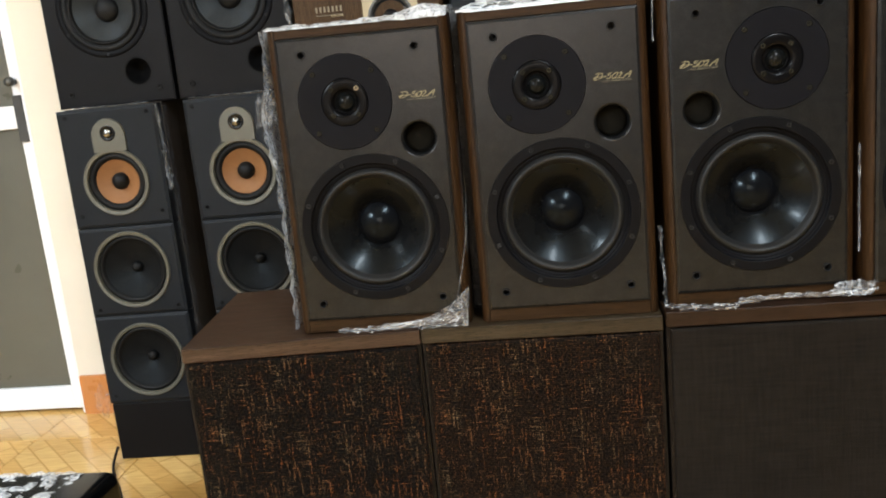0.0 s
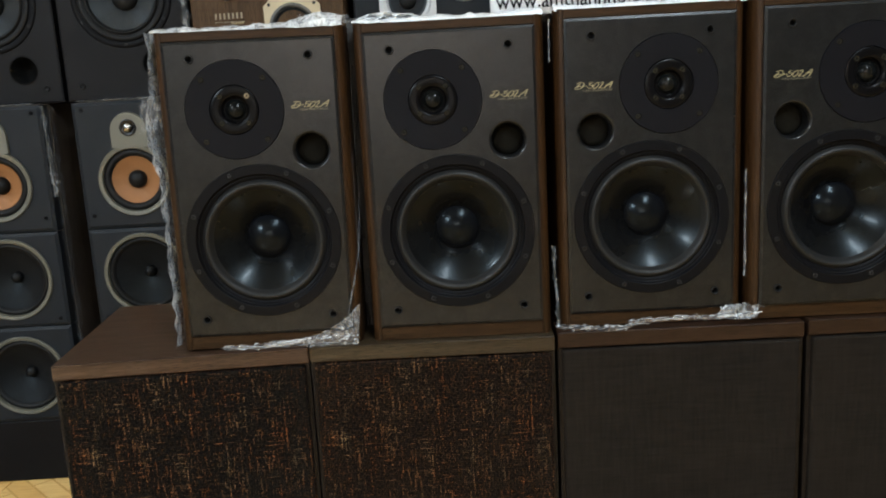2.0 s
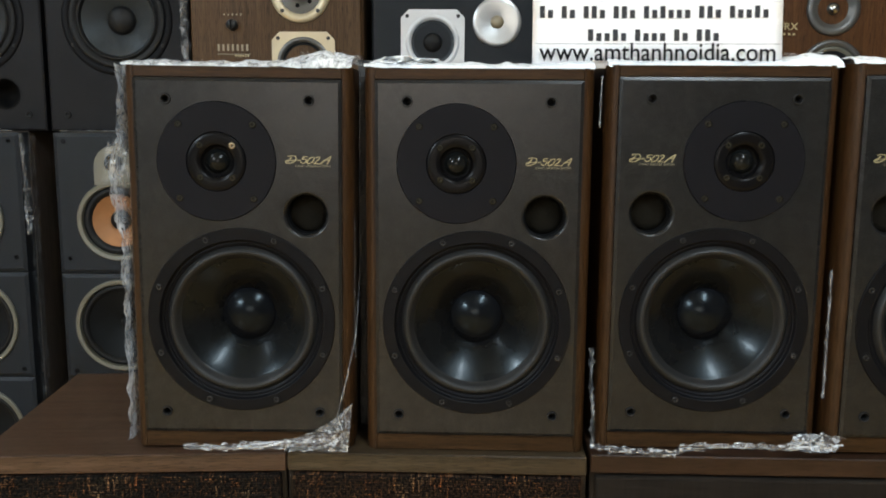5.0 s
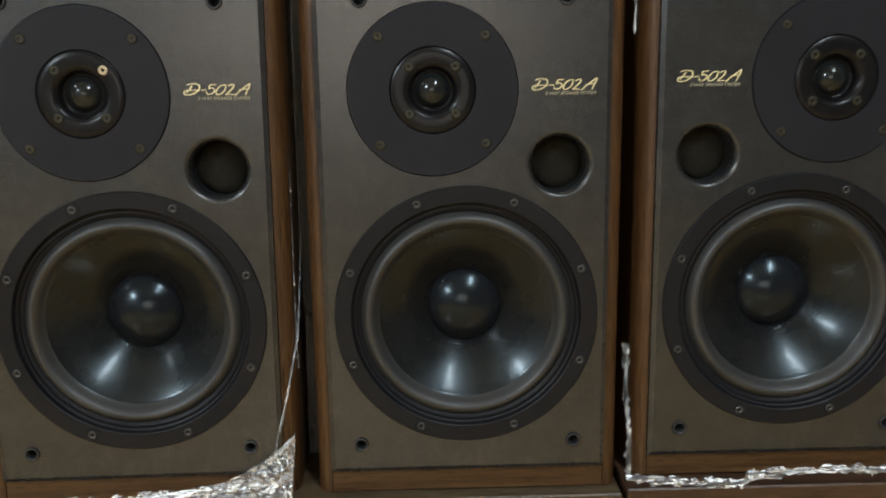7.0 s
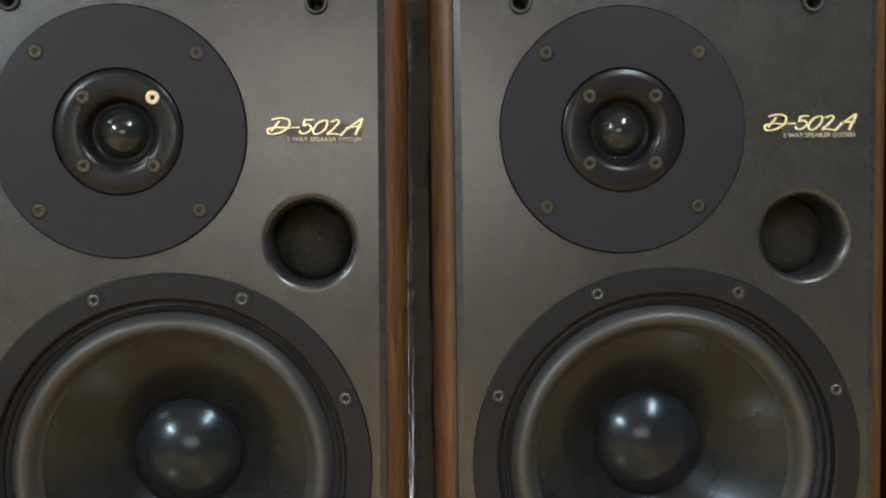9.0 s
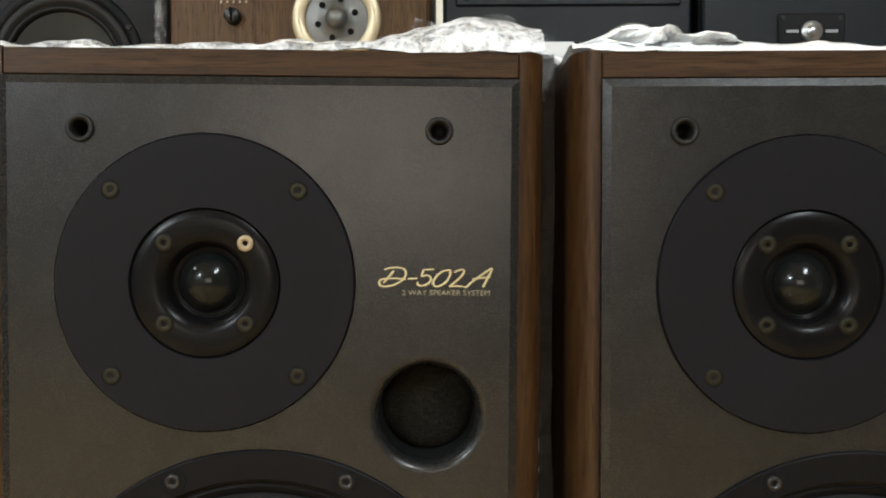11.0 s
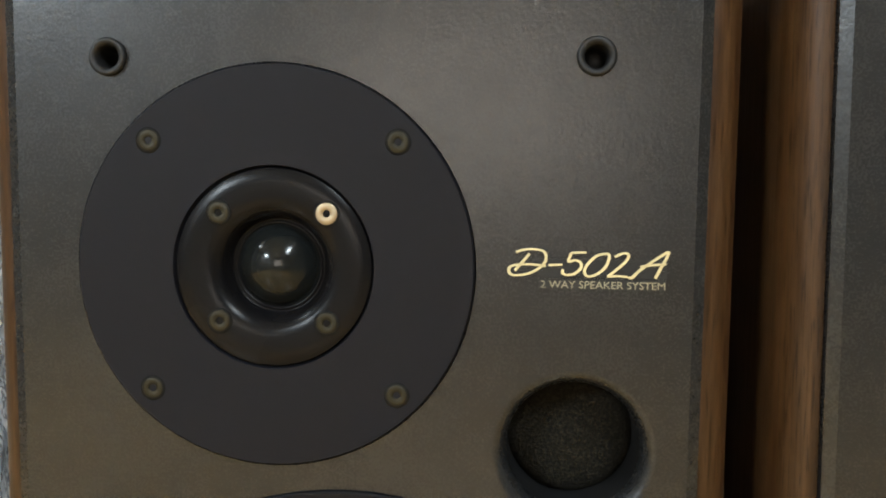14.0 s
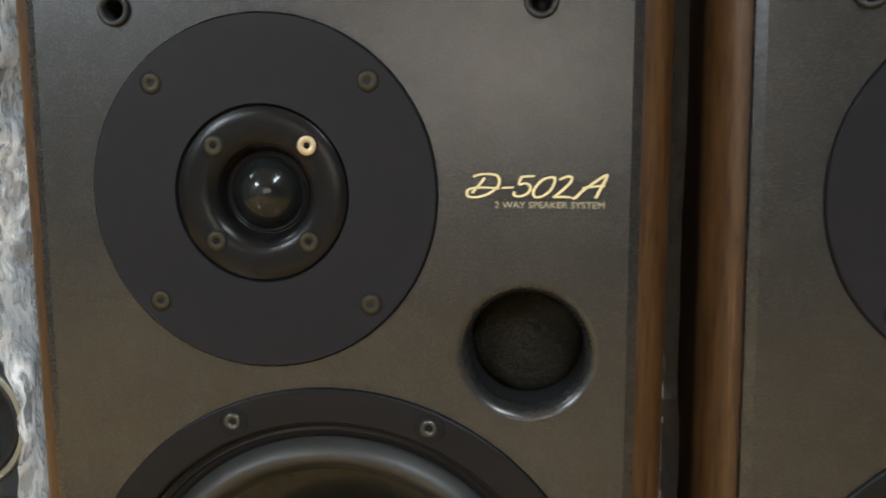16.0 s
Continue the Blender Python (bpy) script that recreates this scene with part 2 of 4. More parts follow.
cloth_slub = slub_cloth("black_and_orange_slub_cloth", (0.0085, 0.0070, 0.0056), 0.95)
cloth_brown = slub_cloth("brown_slub_cloth", (0.0135, 0.0085, 0.0056), 0.85)
cloth_plain = plain_cloth()


def wrap_material(name, clear, haze, lo=0.42, hi=0.70):
    n = Nodes(name)
    big = n.noise(n.mapped((45, 45, 45)), 1.0, 6, 0.7)
    crease = n.noise(n.mapped((170, 170, 60)), 1.0, 4, 0.7)
    n.set((0.72, 0.75, 0.77), 0.12, 0.0, 1.0)
    n.bump(n.mix(0.5, big, crease), 0.9, 0.004)
    clear_node = n.t.nodes.new("ShaderNodeBsdfTransparent")
    shade = n.t.nodes.new("ShaderNodeMixShader")
    fac = n.ramp(n.mix(0.55, big, crease), [(lo, (clear, clear, clear)), (hi, (haze, haze, haze))])
    n.link(fac, shade.inputs[0])
    n.link(clear_node.outputs[0], shade.inputs[1])
    n.link(n.b.outputs[0], shade.inputs[2])
    n.link(shade.outputs[0], n.t.nodes["Material Output"].inputs["Surface"])
    return n.mat


def streak_material(name, stretch, haze=0.03, line=0.6):
    """Clear film, seen by the bright lines of its folds."""
    n = Nodes(name)
    folds = n.noise(n.mapped(stretch), 1.0, 5, 0.6)
    n.set((0.72, 0.75, 0.77), 0.1, 0.0, 1.0)
    n.bump(folds, 0.8, 0.003)
    fac = n.ramp(folds, [(0.36, (haze,) * 3), (0.44, (line * 0.6,) * 3), (0.48, (haze,) * 3), (0.55, (haze * 2,) * 3), (0.59, (line,) * 3), (0.64, (haze,) * 3)])
    clear, shade = n.t.nodes.new("ShaderNodeBsdfTransparent"), n.t.nodes.new("ShaderNodeMixShader")
    for a, b in ((fac, shade.inputs[0]), (clear.outputs[0], shade.inputs[1]), (n.b.outputs[0], shade.inputs[2]), (shade.outputs[0], n.t.nodes["Material Output"].inputs["Surface"])):
        n.link(a, b)
    return n.mat


wrap_foot = streak_material("folded_film_along_the_foot", (22, 60, 190))
wrap_edge = streak_material("torn_film_edge", (140, 140, 45), 0.01, 0.3)
wrap_fan = streak_material("film_folds_in_a_corner", (70, 60, 110), 0.03, 0.5)
wrap_clear = wrap_material("clear_stretch_film", 0.03, 0.34)
wrap_thin = wrap_material("wrinkled_clear_film", 0.02, 0.34, 0.46, 0.68)
wrap_thread = wrap_material("thin_torn_film", 0.03, 0.36)
wrap_loose_top = wrap_material("crumpled_clear_top_film", 0.25, 0.95, 0.42, 0.62)
wrap_top = wrap_material("layered_top_film", 0.75, 1.0, 0.36, 0.60)
# dark colour of a sheet that stands in for shade between two cabinets
gap_shade = painted("gap_shade_sheet", (0.016, 0.0155, 0.015), 0.75, 200, 0.4, distance=0.002)
wrap_white = wrap_material("bunched_stretch_film", 0.02, 0.32, 0.46, 0.70)
wrap_side = streak_material("stretched_side_film", (60, 60, 20), 0.28, 0.9)
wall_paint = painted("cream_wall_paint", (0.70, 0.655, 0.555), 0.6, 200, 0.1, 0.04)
# for the unseen walls, dark so that they bounce and reflect less light
wall_dim = painted("dim_unseen_wall", (0.17, 0.16, 0.15), 0.7, 200, 0.1, 0.08)
lit_glass = painted("lit_window_glass", (0.6, 0.5, 0.42), 0.4, 200, 0.05, 0.04)
_b = lit_glass.node_tree.nodes["Principled BSDF"]
_b.inputs["Emission Color"].default_value, _b.inputs["Emission Strength"].default_value = (1.0, 0.90, 0.77, 1), 12.5
ceiling_paint = painted("white_ceiling_paint", (0.62, 0.62, 0.61), 0.7, 200, 0.1, 0.03)
base_tile = painted("orange_skirting_tile", (0.50, 0.20, 0.06), 0.28, 300, 0.1, 0.12)
door_white = painted("white_powder_coat", (0.78, 0.8, 0.82), 0.35, 300, 0.05, 0.04)
frosted = painted("frosted_grey_glass", (0.10, 0.10, 0.08), 0.3, 300, 0.1, 0.1)
grout = painted("grey_grout", (0.32, 0.26, 0.16), 0.8, 500, 0.3)
paper_white = painted("white_paper", (0.88, 0.89, 0.90), 0.7, 300, 0.1, 0.03)
ink_soft = painted("grey_printing_ink", (0.03, 0.03, 0.033), 0.6, 260, 0.05, 0.3, spec=0.05)
ink = painted("black_ink", (0.005, 0.005, 0.006), 0.6, 300, 0.05, spec=0.05)


def parquet():
    n = Nodes("parquet_print_tile")
    m = n.t.nodes.new("ShaderNodeMapping")
    m.inputs["Rotation"].default_value = (0, 0, radians(45))
    n.link(n.co.outputs["Object"], m.inputs["Vector"])
    br = n.node("ShaderNodeTexBrick", Scale=1.0)
    for k, v in (("Brick Width", 0.2), ("Row Height", 0.05), ("Mortar Size", 0.003), ("Mortar Smooth", 0.3)):
        br.inputs[k].default_value = v
    br.inputs["Color1"].default_value, br.inputs["Color2"].default_value = (0.68, 0.40, 0.12, 1), (0.80, 0.53, 0.20, 1)
    br.inputs["Mortar"].default_value = (0.56, 0.33, 0.10, 1)
    n.link(m.outputs[0], br.inputs["Vector"])
    g = n.noise(n.mapped((14, 90, 14)), 1.0, 4)
    info = n.t.nodes.new("ShaderNodeObjectInfo")
    tone = n.ramp(info.outputs["Random"], [(0.0, (0.88, 0.88, 0.88)), (1.0, (1.05, 1.05, 1.05))])
    c = n.mix(0.5, br.outputs["Color"], n.ramp(g, [(0.35, (0.7, 0.65, 0.6)), (0.6, (1, 1, 1))]), "MULTIPLY")
    n.set(n.mix(1.0, c, tone, "MULTIPLY"), 0.16, 0.0, 0.5)
    return n.mat


floor_tile = parquet()


# ---- mesh helpers ----
def link_mesh(name, bm, material, parent=None, label="", smooth=False, m=None):
    bmesh.ops.recalc_face_normals(bm, faces=bm.faces)
    me = bpy.data.meshes.new(name)
    for f in bm.faces:
        f.smooth = smooth
    bm.to_mesh(me)
    bm.free()
    me.materials.append(material)
    ob = new(name, me)
    ob.parent = parent
    if m is not None:
        ob.matrix_basis = m
    if label:
        ob["label"] = label
    return ob


part = link_mesh


def share(ob, name, m, parent):
    """Another object on the same mesh."""
    o = new(name, ob.data)
    o.parent, o.matrix_basis = parent, m
    return o


def box(x0, x1, y0, y1, z0, z1, bevel=0.0, segs=2):
    bm = bmesh.new()
    bmesh.ops.create_cube(bm, size=1.0, matrix=Matrix.Translation(((x0 + x1) / 2, (y0 + y1) / 2, (z0 + z1) / 2)) @ Matrix.Diagonal((x1 - x0, y1 - y0, z1 - z0, 1)))
    if bevel:
        bmesh.ops.bevel(bm, geom=bm.edges[:], offset=bevel, segments=segs, affect="EDGES", profile=0.5)
    return bm


def lathe(profile, segs=48, close=False):
    """Turns (radius, y) pairs about the y axis, facing -y."""
    bm = bmesh.new()
    rings = []
    for r, y in profile:
        if r < 1e-6:
            rings.append([bm.verts.new((0, y, 0))])
        else:
            rings.append([bm.verts.new((r * math.cos(a), y, r * math.sin(a))) for a in (2 * math.pi * i / segs for i in range(segs))])
    pairs = list(zip(rings, rings[1:])) + ([(rings[-1], rings[0])] if close else [])
    for a, b in pairs:
        for i in range(segs):
            k = (i + 1) % segs
            if len(a) == 1 and len(b) == 1:
                continue
            if len(a) == 1:
                bm.faces.new((a[0], b[i], b[k]))
            elif len(b) == 1:
                bm.faces.new((a[i], a[k], b[0]))
            else:
                bm.faces.new((a[i], a[k], b[k], b[i]))
    return bm


def arc(r0, y0, r1, y1, bulge, steps=8):
    """Points from one place to the other on a curve that bulges towards -y."""
    out = []
    for i in range(steps + 1):
        f = i / steps
        out.append((r0 + (r1 - r0) * f, y0 + (y1 - y0) * f - bulge * math.sin(math.pi * f)))
    return out


def circle(bm, x, z, r, segs, y=0.0):
    vs = [bm.verts.new((x + r * math.cos(2 * math.pi * i / segs), y, z + r * math.sin(2 * math.pi * i / segs))) for i in range(segs)]
    return vs, [bm.edges.new((vs[i], vs[(i + 1) % segs])) for i in range(segs)]


def baffle_plate(x0, x1, z0, z1, holes, chamfer=0.0040, depth=0.018, y=0.0):
    """A front plate with round holes and chamfered edges."""
    bm = bmesh.new()
    c = chamfer
    inner = [bm.verts.new(p) for p in ((x0 + c, y, z0 + c), (x1 - c, y, z0 + c), (x1 - c, y, z1 - c), (x0 + c, y, z1 - c))]
    edges = [bm.edges.new((inner[i], inner[(i + 1) % 4])) for i in range(4)]
    rings = []
    for hx, hz, hr, segs in holes:
        vs, es = circle(bm, hx, hz, hr, segs, y)
        edges += es
        rings.append(vs)
    bmesh.ops.triangle_fill(bm, edges=edges, use_beauty=True, use_dissolve=False)
    lip = y + 0.45 * c
    outer = [bm.verts.new(p) for p in ((x0, lip, z0), (x1, lip, z0), (x1, lip, z1), (x0, lip, z1))]
    back = [bm.verts.new((v.co.x, y + depth, v.co.z)) for v in outer]
    for i in range(4):
        k = (i + 1) % 4
        bm.faces.new((inner[i], inner[k], outer[k], outer[i]))
        bm.faces.new((outer[i], outer[k], back[k], back[i]))
    for vs in rings:
        deep = [bm.verts.new((v.co.x, y + depth, v.co.z)) for v in vs]
        for i in range(len(vs)):
            k = (i + 1) % len(vs)
            bm.faces.new((vs[i], vs[k], deep[k], deep[i]))
    return bm


def lettering(name, text, material, size, parent, m, shear=0.0, depth=0.0003, align="LEFT", width=None, bold=0.0, label=""):
    cu = bpy.data.curves.new(name, "FONT")
    cu.body, cu.size, cu.shear, cu.extrude, cu.align_x, cu.offset = text, size, shear, depth, align, bold
    cu.resolution_u = 3
    ob = new(name, cu)
    me = bpy.data.meshes.new_from_object(ob.evaluated_get(bpy.context.evaluated_depsgraph_get()))
    bpy.data.objects.remove(ob)
    me.materials.clear()
    me.materials.append(material)
    me.name = name
    if width:
        xs = [v.co.x for v in me.vertices]
        k = width / (max(xs) - min(xs))
        me.transform(Matrix.Diagonal((k, 1, 1, 1)))
    o = new(name, me)
    o.parent, o.matrix_basis = parent, m
    if label:
        o["label"] = label
    return o


def root(name, m, label, category, group=""):
    e = new(name)
    e.empty_display_size = 0.05
    e.matrix_basis = m
    return tagged(e, label, category, group)


def crumpled(w, h, nx, nz, amp, scale, seed, fold=None):
    """A crumpled sheet in the x-z plane, w wide and h high, from its lower left corner."""
    bm = bmesh.new()
    off = Vector((seed * 7.31, seed * 3.17, seed * 1.7))
    rows = []
    for j in range(nz + 1):
        row = []
        for i in range(nx + 1):
            x, z = w * i / nx, h * j / nz
            p = Vector((x * scale, 0, z * scale)) + off
            d = noise.turbulence(p, 3, True) - 0.5
            e = noise.noise(p * 0.5 + Vector((5, 5, 5)))
            q = Vector((x + amp * 0.6 * e, -amp * d * 1.6, z + amp * 0.6 * noise.noise(p * 0.7)))
            row.append(bm.verts.new(fold(q, i / nx, j / nz) if fold else q))
        rows.append(row)
    for j in range(nz):
        for i in range(nx):
            bm.faces.new((rows[j][i], rows[j][i + 1], rows[j + 1][i + 1], rows[j + 1][i]))
    return bm


# ---- room ----
FLOOR_X, FLOOR_Y = (-3.2, 3.2), (-5.0, 1.36)
WALL_Y = 1.155
floor = tagged(link_mesh("floor", box(-3.4, 3.4, -5.2, 1.6, -0.12, -0.004), grout), "yellow parquet-print ceramic tile floor", "floor", kind="structure")
ceiling = tagged(link_mesh("ceiling", box(-3.4, 3.4, -5.2, 1.6, 2.85, 3.0), ceiling_paint), "plain white plaster ceiling", "ceiling", kind="structure")


def wall_piece(name, parent, *b):
    return link_mesh(name, box(*b), wall_paint, parent)


DOOR_X0, DOOR_X1, DOOR_Z = -2.56, -1.546, 2.1
wall_north = tagged(link_mesh("wall_north", box(DOOR_X1, 3.2, WALL_Y, WALL_Y + 0.22, 0, 2.85), wall_paint), "cream painted plaster wall with a door opening", "wall", kind="structure")
wall_piece("wall_over_door", wall_north, DOOR_X0, DOOR_X1, WALL_Y, WALL_Y + 0.22, DOOR_Z, 2.85)
wall_piece("wall_beside_door", wall_north, -3.2, DOOR_X0, WALL_Y, WALL_Y + 0.22, 0, 2.85)
# unseen walls that close the room, darkened to hold back reflected light
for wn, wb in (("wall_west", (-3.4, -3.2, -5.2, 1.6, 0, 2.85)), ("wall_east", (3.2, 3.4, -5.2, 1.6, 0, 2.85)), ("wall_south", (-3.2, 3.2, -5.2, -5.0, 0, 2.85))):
    tagged(link_mesh(wn, box(*wb), wall_dim), "unseen plain wall, kept dark to cut its bounce and reflections", "wall", kind="structure")
baseboard = tagged(link_mesh("baseboard", box(DOOR_X1 + 0.004, 3.2, WALL_Y - 0.012, WALL_Y - 0.001, 0, 0.13, 0.002, 1), base_tile), "orange glazed ceramic skirting tiles", "baseboard", kind="structure")

door = tagged(new("door_1"), "closed white aluminium door with frosted grey glass", "door", kind="structure")
DY = WALL_Y + 0.032
for nm, b in (("door_frame", (DOOR_X1 - 0.012, DOOR_X1, DY - 0.03, DY + 0.06, 0, DOOR_Z)), ("door_frame", (DOOR_X0, DOOR_X0 + 0.018, DY - 0.03, DY + 0.06, 0, DOOR_Z)),
              ("door_frame", (DOOR_X0 + 0.018, DOOR_X1 - 0.012, DY - 0.03, DY + 0.06, DOOR_Z - 0.035, DOOR_Z)),
              ("stile", (DOOR_X1 - 0.048, DOOR_X1 - 0.014, DY - 0.012, DY + 0.03, 0.01, DOOR_Z - 0.04)), ("stile", (DOOR_X0 + 0.020, DOOR_X0 + 0.066, DY - 0.012, DY + 0.03, 0.01, DOOR_Z - 0.04)),
              ("rail", (DOOR_X0 + 0.066, DOOR_X1 - 0.048, DY - 0.01, DY + 0.028, 0.01, 0.085)), ("rail", (DOOR_X0 + 0.066, DOOR_X1 - 0.048, DY - 0.01, DY + 0.028, 0.92, 0.99)),
              ("rail", (DOOR_X0 + 0.066, DOOR_X1 - 0.048, DY - 0.01, DY + 0.028, DOOR_Z - 0.12, DOOR_Z - 0.04))):
    part(nm, box(*b, 0.003, 1), door_white, door)
for z0, z1 in ((0.085, 0.92), (0.99, DOOR_Z - 0.12)):
    part("pane", box(DOOR_X0 + 0.066, DOOR_X1 - 0.048, DY + 0.006, DY + 0.012, z0, z1), frosted, door, "frosted grey glass pane")
lock = part("lock_plate", box(DOOR_X1 - 0.048, DOOR_X1 - 0.016, DY - 0.022, DY - 0.011, 0.88, 1.02, 0.003, 1), steel_ring, door, "worn steel lock plate")
part("handle", lathe([(0, -0.035), (0.013, -0.033), (0.015, -0.02), (0.009, -0.012), (0.009, 0.0)], 20), steel_ring, door, "dark metal knob", True, pose(DOOR_X1 - 0.031, DY - 0.018, 1.06))

window = tagged(new("window_1"), "lit glazed window in the wall behind", "window", kind="structure")
for x0, x1 in ((-1.25, -1.2), (0.55, 0.60)):
    part("window_frame", box(x0, x1, -5.0, -4.95, 0.85, 2.05, 0.003, 1), door_white, window)
for z0, z1 in ((0.85, 0.90), (2.0, 2.05)):
    part("window_frame", box(-1.2, 0.55, -5.0, -4.95, z0, z1, 0.003, 1), door_white, window)
part("pane", box(-1.2, 0.55, -4.99, -4.98, 0.90, 2.0), lit_glass, window, "softly lit glass pane")
for lx, ly, lz in LAMPS:
    lamp = root("hanging_lamp", pose(lx, ly, lz), "unseen white fluorescent lamp hanging under the ceiling", "lamp", "hanging lamps")
    part("housing", box(-0.09, 0.09, -0.63, 0.63, 0.012, 0.048, 0.006, 1), door_white, lamp)
    for ry in (-0.5, 0.5):
        part("suspension_rod", box(-0.006, 0.006, ry - 0.006, ry + 0.006, 0.048, 2.85 - lz), door_white, lamp)


# ---- the tall cabinets underneath ----
def cloth_cabinet(m, w, h, d, lid, cloth, label):
    e = root("floor_loudspeaker", m, label, "loudspeaker", "cabinets that carry the row")
    x0, x1 = -w / 2, w / 2
    part("lid", box(x0, x1, 0, d, h - 0.024, h, 0.0015, 1), lid, e, "wood veneer top panel")
    for xa, xb in ((x0, x0 + 0.018), (x1 - 0.018, x1)):
        part("side_panel", box(xa, xb, 0.006, d, 0.02, h - 0.024, 0.001, 1), ash_black, e)
    part("bottom_panel", box(x0, x1, 0.006, d, 0, 0.02, 0.001, 1), ash_black, e)
    part("back_panel", box(x0 + 0.018, x1 - 0.018, d - 0.015, d - 0.002, 0.02, h - 0.024), ash_black, e)
    part("grille", box(x0 + 0.006, x1 - 0.006, -0.002, 0.02, 0.03, h - 0.027, 0.004, 2), cloth, e, "cloth-covered front grille")
    return e


PLAIN = "dark walnut loudspeaker with plain brown cloth grille"
cloth_cabinet(pose(-0.428, -0.026, 0, 0, 0, 4.5), 0.384, 0.584, 0.345, lid_warm, cloth_slub, "old loudspeaker, orange and black slub cloth, warm brown top")
cloth_cabinet(pose(-0.048, -0.012, 0), 0.374, 0.585, 0.345, lid_pale, cloth_brown, "old loudspeaker, brown and orange slub cloth, faded top edge")
cloth_cabinet(pose(0.329, -0.012, 0), 0.371, 0.589, 0.345, lid_dark, cloth_plain, PLAIN)
cloth_cabinet(pose(0.706, -0.012, 0), 0.371, 0.591, 0.345, lid_dark, cloth_plain, PLAIN)


# ---- the row of two-way loudspeakers ----
HEIGHT, WIDE, DEEP = 0.4735, 0.274, 0.262


def screw(r, deep, material_name, recess=True):
    """A socket-head screw, face at y = 0."""
    return lathe([(0, deep), (r * 0.36, deep), (r * 0.42, 0.0), (r * 0.5, -0.0004), (r * 0.9, -0.0004), (r, 0.0003), (r, 0.003)], 16)


def side_panel(sign):
    """A full-height side with a rounded front edge."""
    xo, xi, rad = WIDE / 2, 0.1239, 0.0125
    pts = [(xi, 0.005), (xo - rad, 0.005)]
    pts += [(xo - rad + rad * math.sin(a), 0.005 + 0.017 - 0.017 * math.cos(a)) for a in (math.pi / 2 * i / 8 for i in range(1, 9))]
    pts += [(xo, DEEP), (xi, DEEP)]
    bm = bmesh.new()
    lo = [bm.verts.new((sign * x, y, 0)) for x, y in pts]
    hi = [bm.verts.new((sign * x, y, HEIGHT)) for x, y in pts]
    bm.faces.new(lo)
    bm.faces.new(hi)
    for i in range(len(pts)):
        k = (i + 1) % len(pts)
        bm.faces.new((lo[i], lo[k], hi[k], hi[i]))
    return bm


# strokes of the badge's script, in hundredths of its width, x right and z up
STEM_D = ((17.8, 12.0), (15.0, 15.5), (12.0, 19.0), (9.8, 21.5))
BOWL_D = ((10.5, 11.2), (15.0, 9.8), (20.5, 9.5), (25.5, 10.5), (27.0, 13.5), (26.2, 17.0), (22.5, 20.5), (17.0, 23.2), (11.0, 24.2), (7.5, 23.5), (6.5, 21.2), (7.8, 19.2), (12.0, 18.2), (20.0, 18.0), (27.0, 18.8))
DASH = ((28.5, 18.2), (32, 18.0), (36.0, 17.8))
TOP_5 = ((49.0, 10.8), (45.0, 10.9), (40.8, 11.2))
FIVE = ((40.8, 11.2), (39.4, 16.0), (43.0, 15.2), (46.0, 16.5), (46.2, 19.5), (43.0, 22.5), (39.0, 23.5), (36.2, 22.5), (36.5, 20.5))
ZERO = ((60.5, 11.2), (55.0, 12.5), (50.5, 16.5), (48.2, 21.0), (50.0, 24.0), (54.5, 23.0), (59.0, 19.5), (61.2, 15.0), (61.4, 12.0), (60.0, 11.2))
TWO = ((64.5, 13.0), (69.0, 11.0), (71.8, 11.4), (71.5, 14.0), (68.0, 18.0), (62.0, 23.2), (61.0, 24.0), (66.0, 23.6), (71.8, 24.0))
FOOT_A = ((72.5, 24.0), (74.0, 24.5), (78.0, 20.5), (84.0, 16.0), (90.0, 11.8), (93.6, 9.8), (92.6, 13.0), (90.0, 18.0), (88.0, 22.0), (86.8, 24.5))
BAR_A = ((78.5, 18.2), (85.0, 17.2), (92.5, 16.6))
SCRIPT = (STEM_D, BOWL_D, DASH, TOP_5, FIVE, ZERO, TWO, FOOT_A, BAR_A)


def pen(points, half, thick, shift=(0.0, 0.0)):
    """A flat pen stroke through the points."""
    k = 0.0062
    ps = [Vector(((x - 50) * k / 10 + shift[0], 0, (20 - z) * k / 10 + shift[1])) for x, z in points]
    line = []
    for i in range(len(ps) - 1):
        p0, p1, p2, p3 = ps[max(i - 1, 0)], ps[i], ps[i + 1], ps[min(i + 2, len(ps) - 1)]
        for j in range(5):
            t = j / 5
            line.append(0.5 * (2 * p1 + (p2 - p0) * t + (2 * p0 - 5 * p1 + 4 * p2 - p3) * t * t + (3 * p1 - p0 - 3 * p2 + p3) * t ** 3))
    line.append(ps[-1])
    bm = bmesh.new()
    rows = []
    for i, p in enumerate(line):
        d = (line[min(i + 1, len(line) - 1)] - line[max(i - 1, 0)]).normalized()
        o = Vector((-d.z, 0, d.x)) * half * (0.75 + 0.35 * abs(d.z))
        y = Vector((0, -0.0003 - thick, 0))
        rows.append([bm.verts.new(q) for q in (p + o + Vector((0, -0.0002, 0)), p + o * 0.9 + y, p - o * 0.9 + y, p - o + Vector((0, -0.0002, 0)))])
    for a, b in zip(rows, rows[1:]):
        for j in range(3):
            bm.faces.new((a[j], a[j + 1], b[j + 1], b[j]))
    for r in (rows[0], rows[-1]):
        bm.faces.new(r)
    return bm


# the cone steepens towards its middle
CONE = [(0.0758 - 0.0448 * d, 0.0100 + 0.0448 * (0.53 * d + 0.25 * d * d)) for d in (i / 18 for i in range(1, 19))]


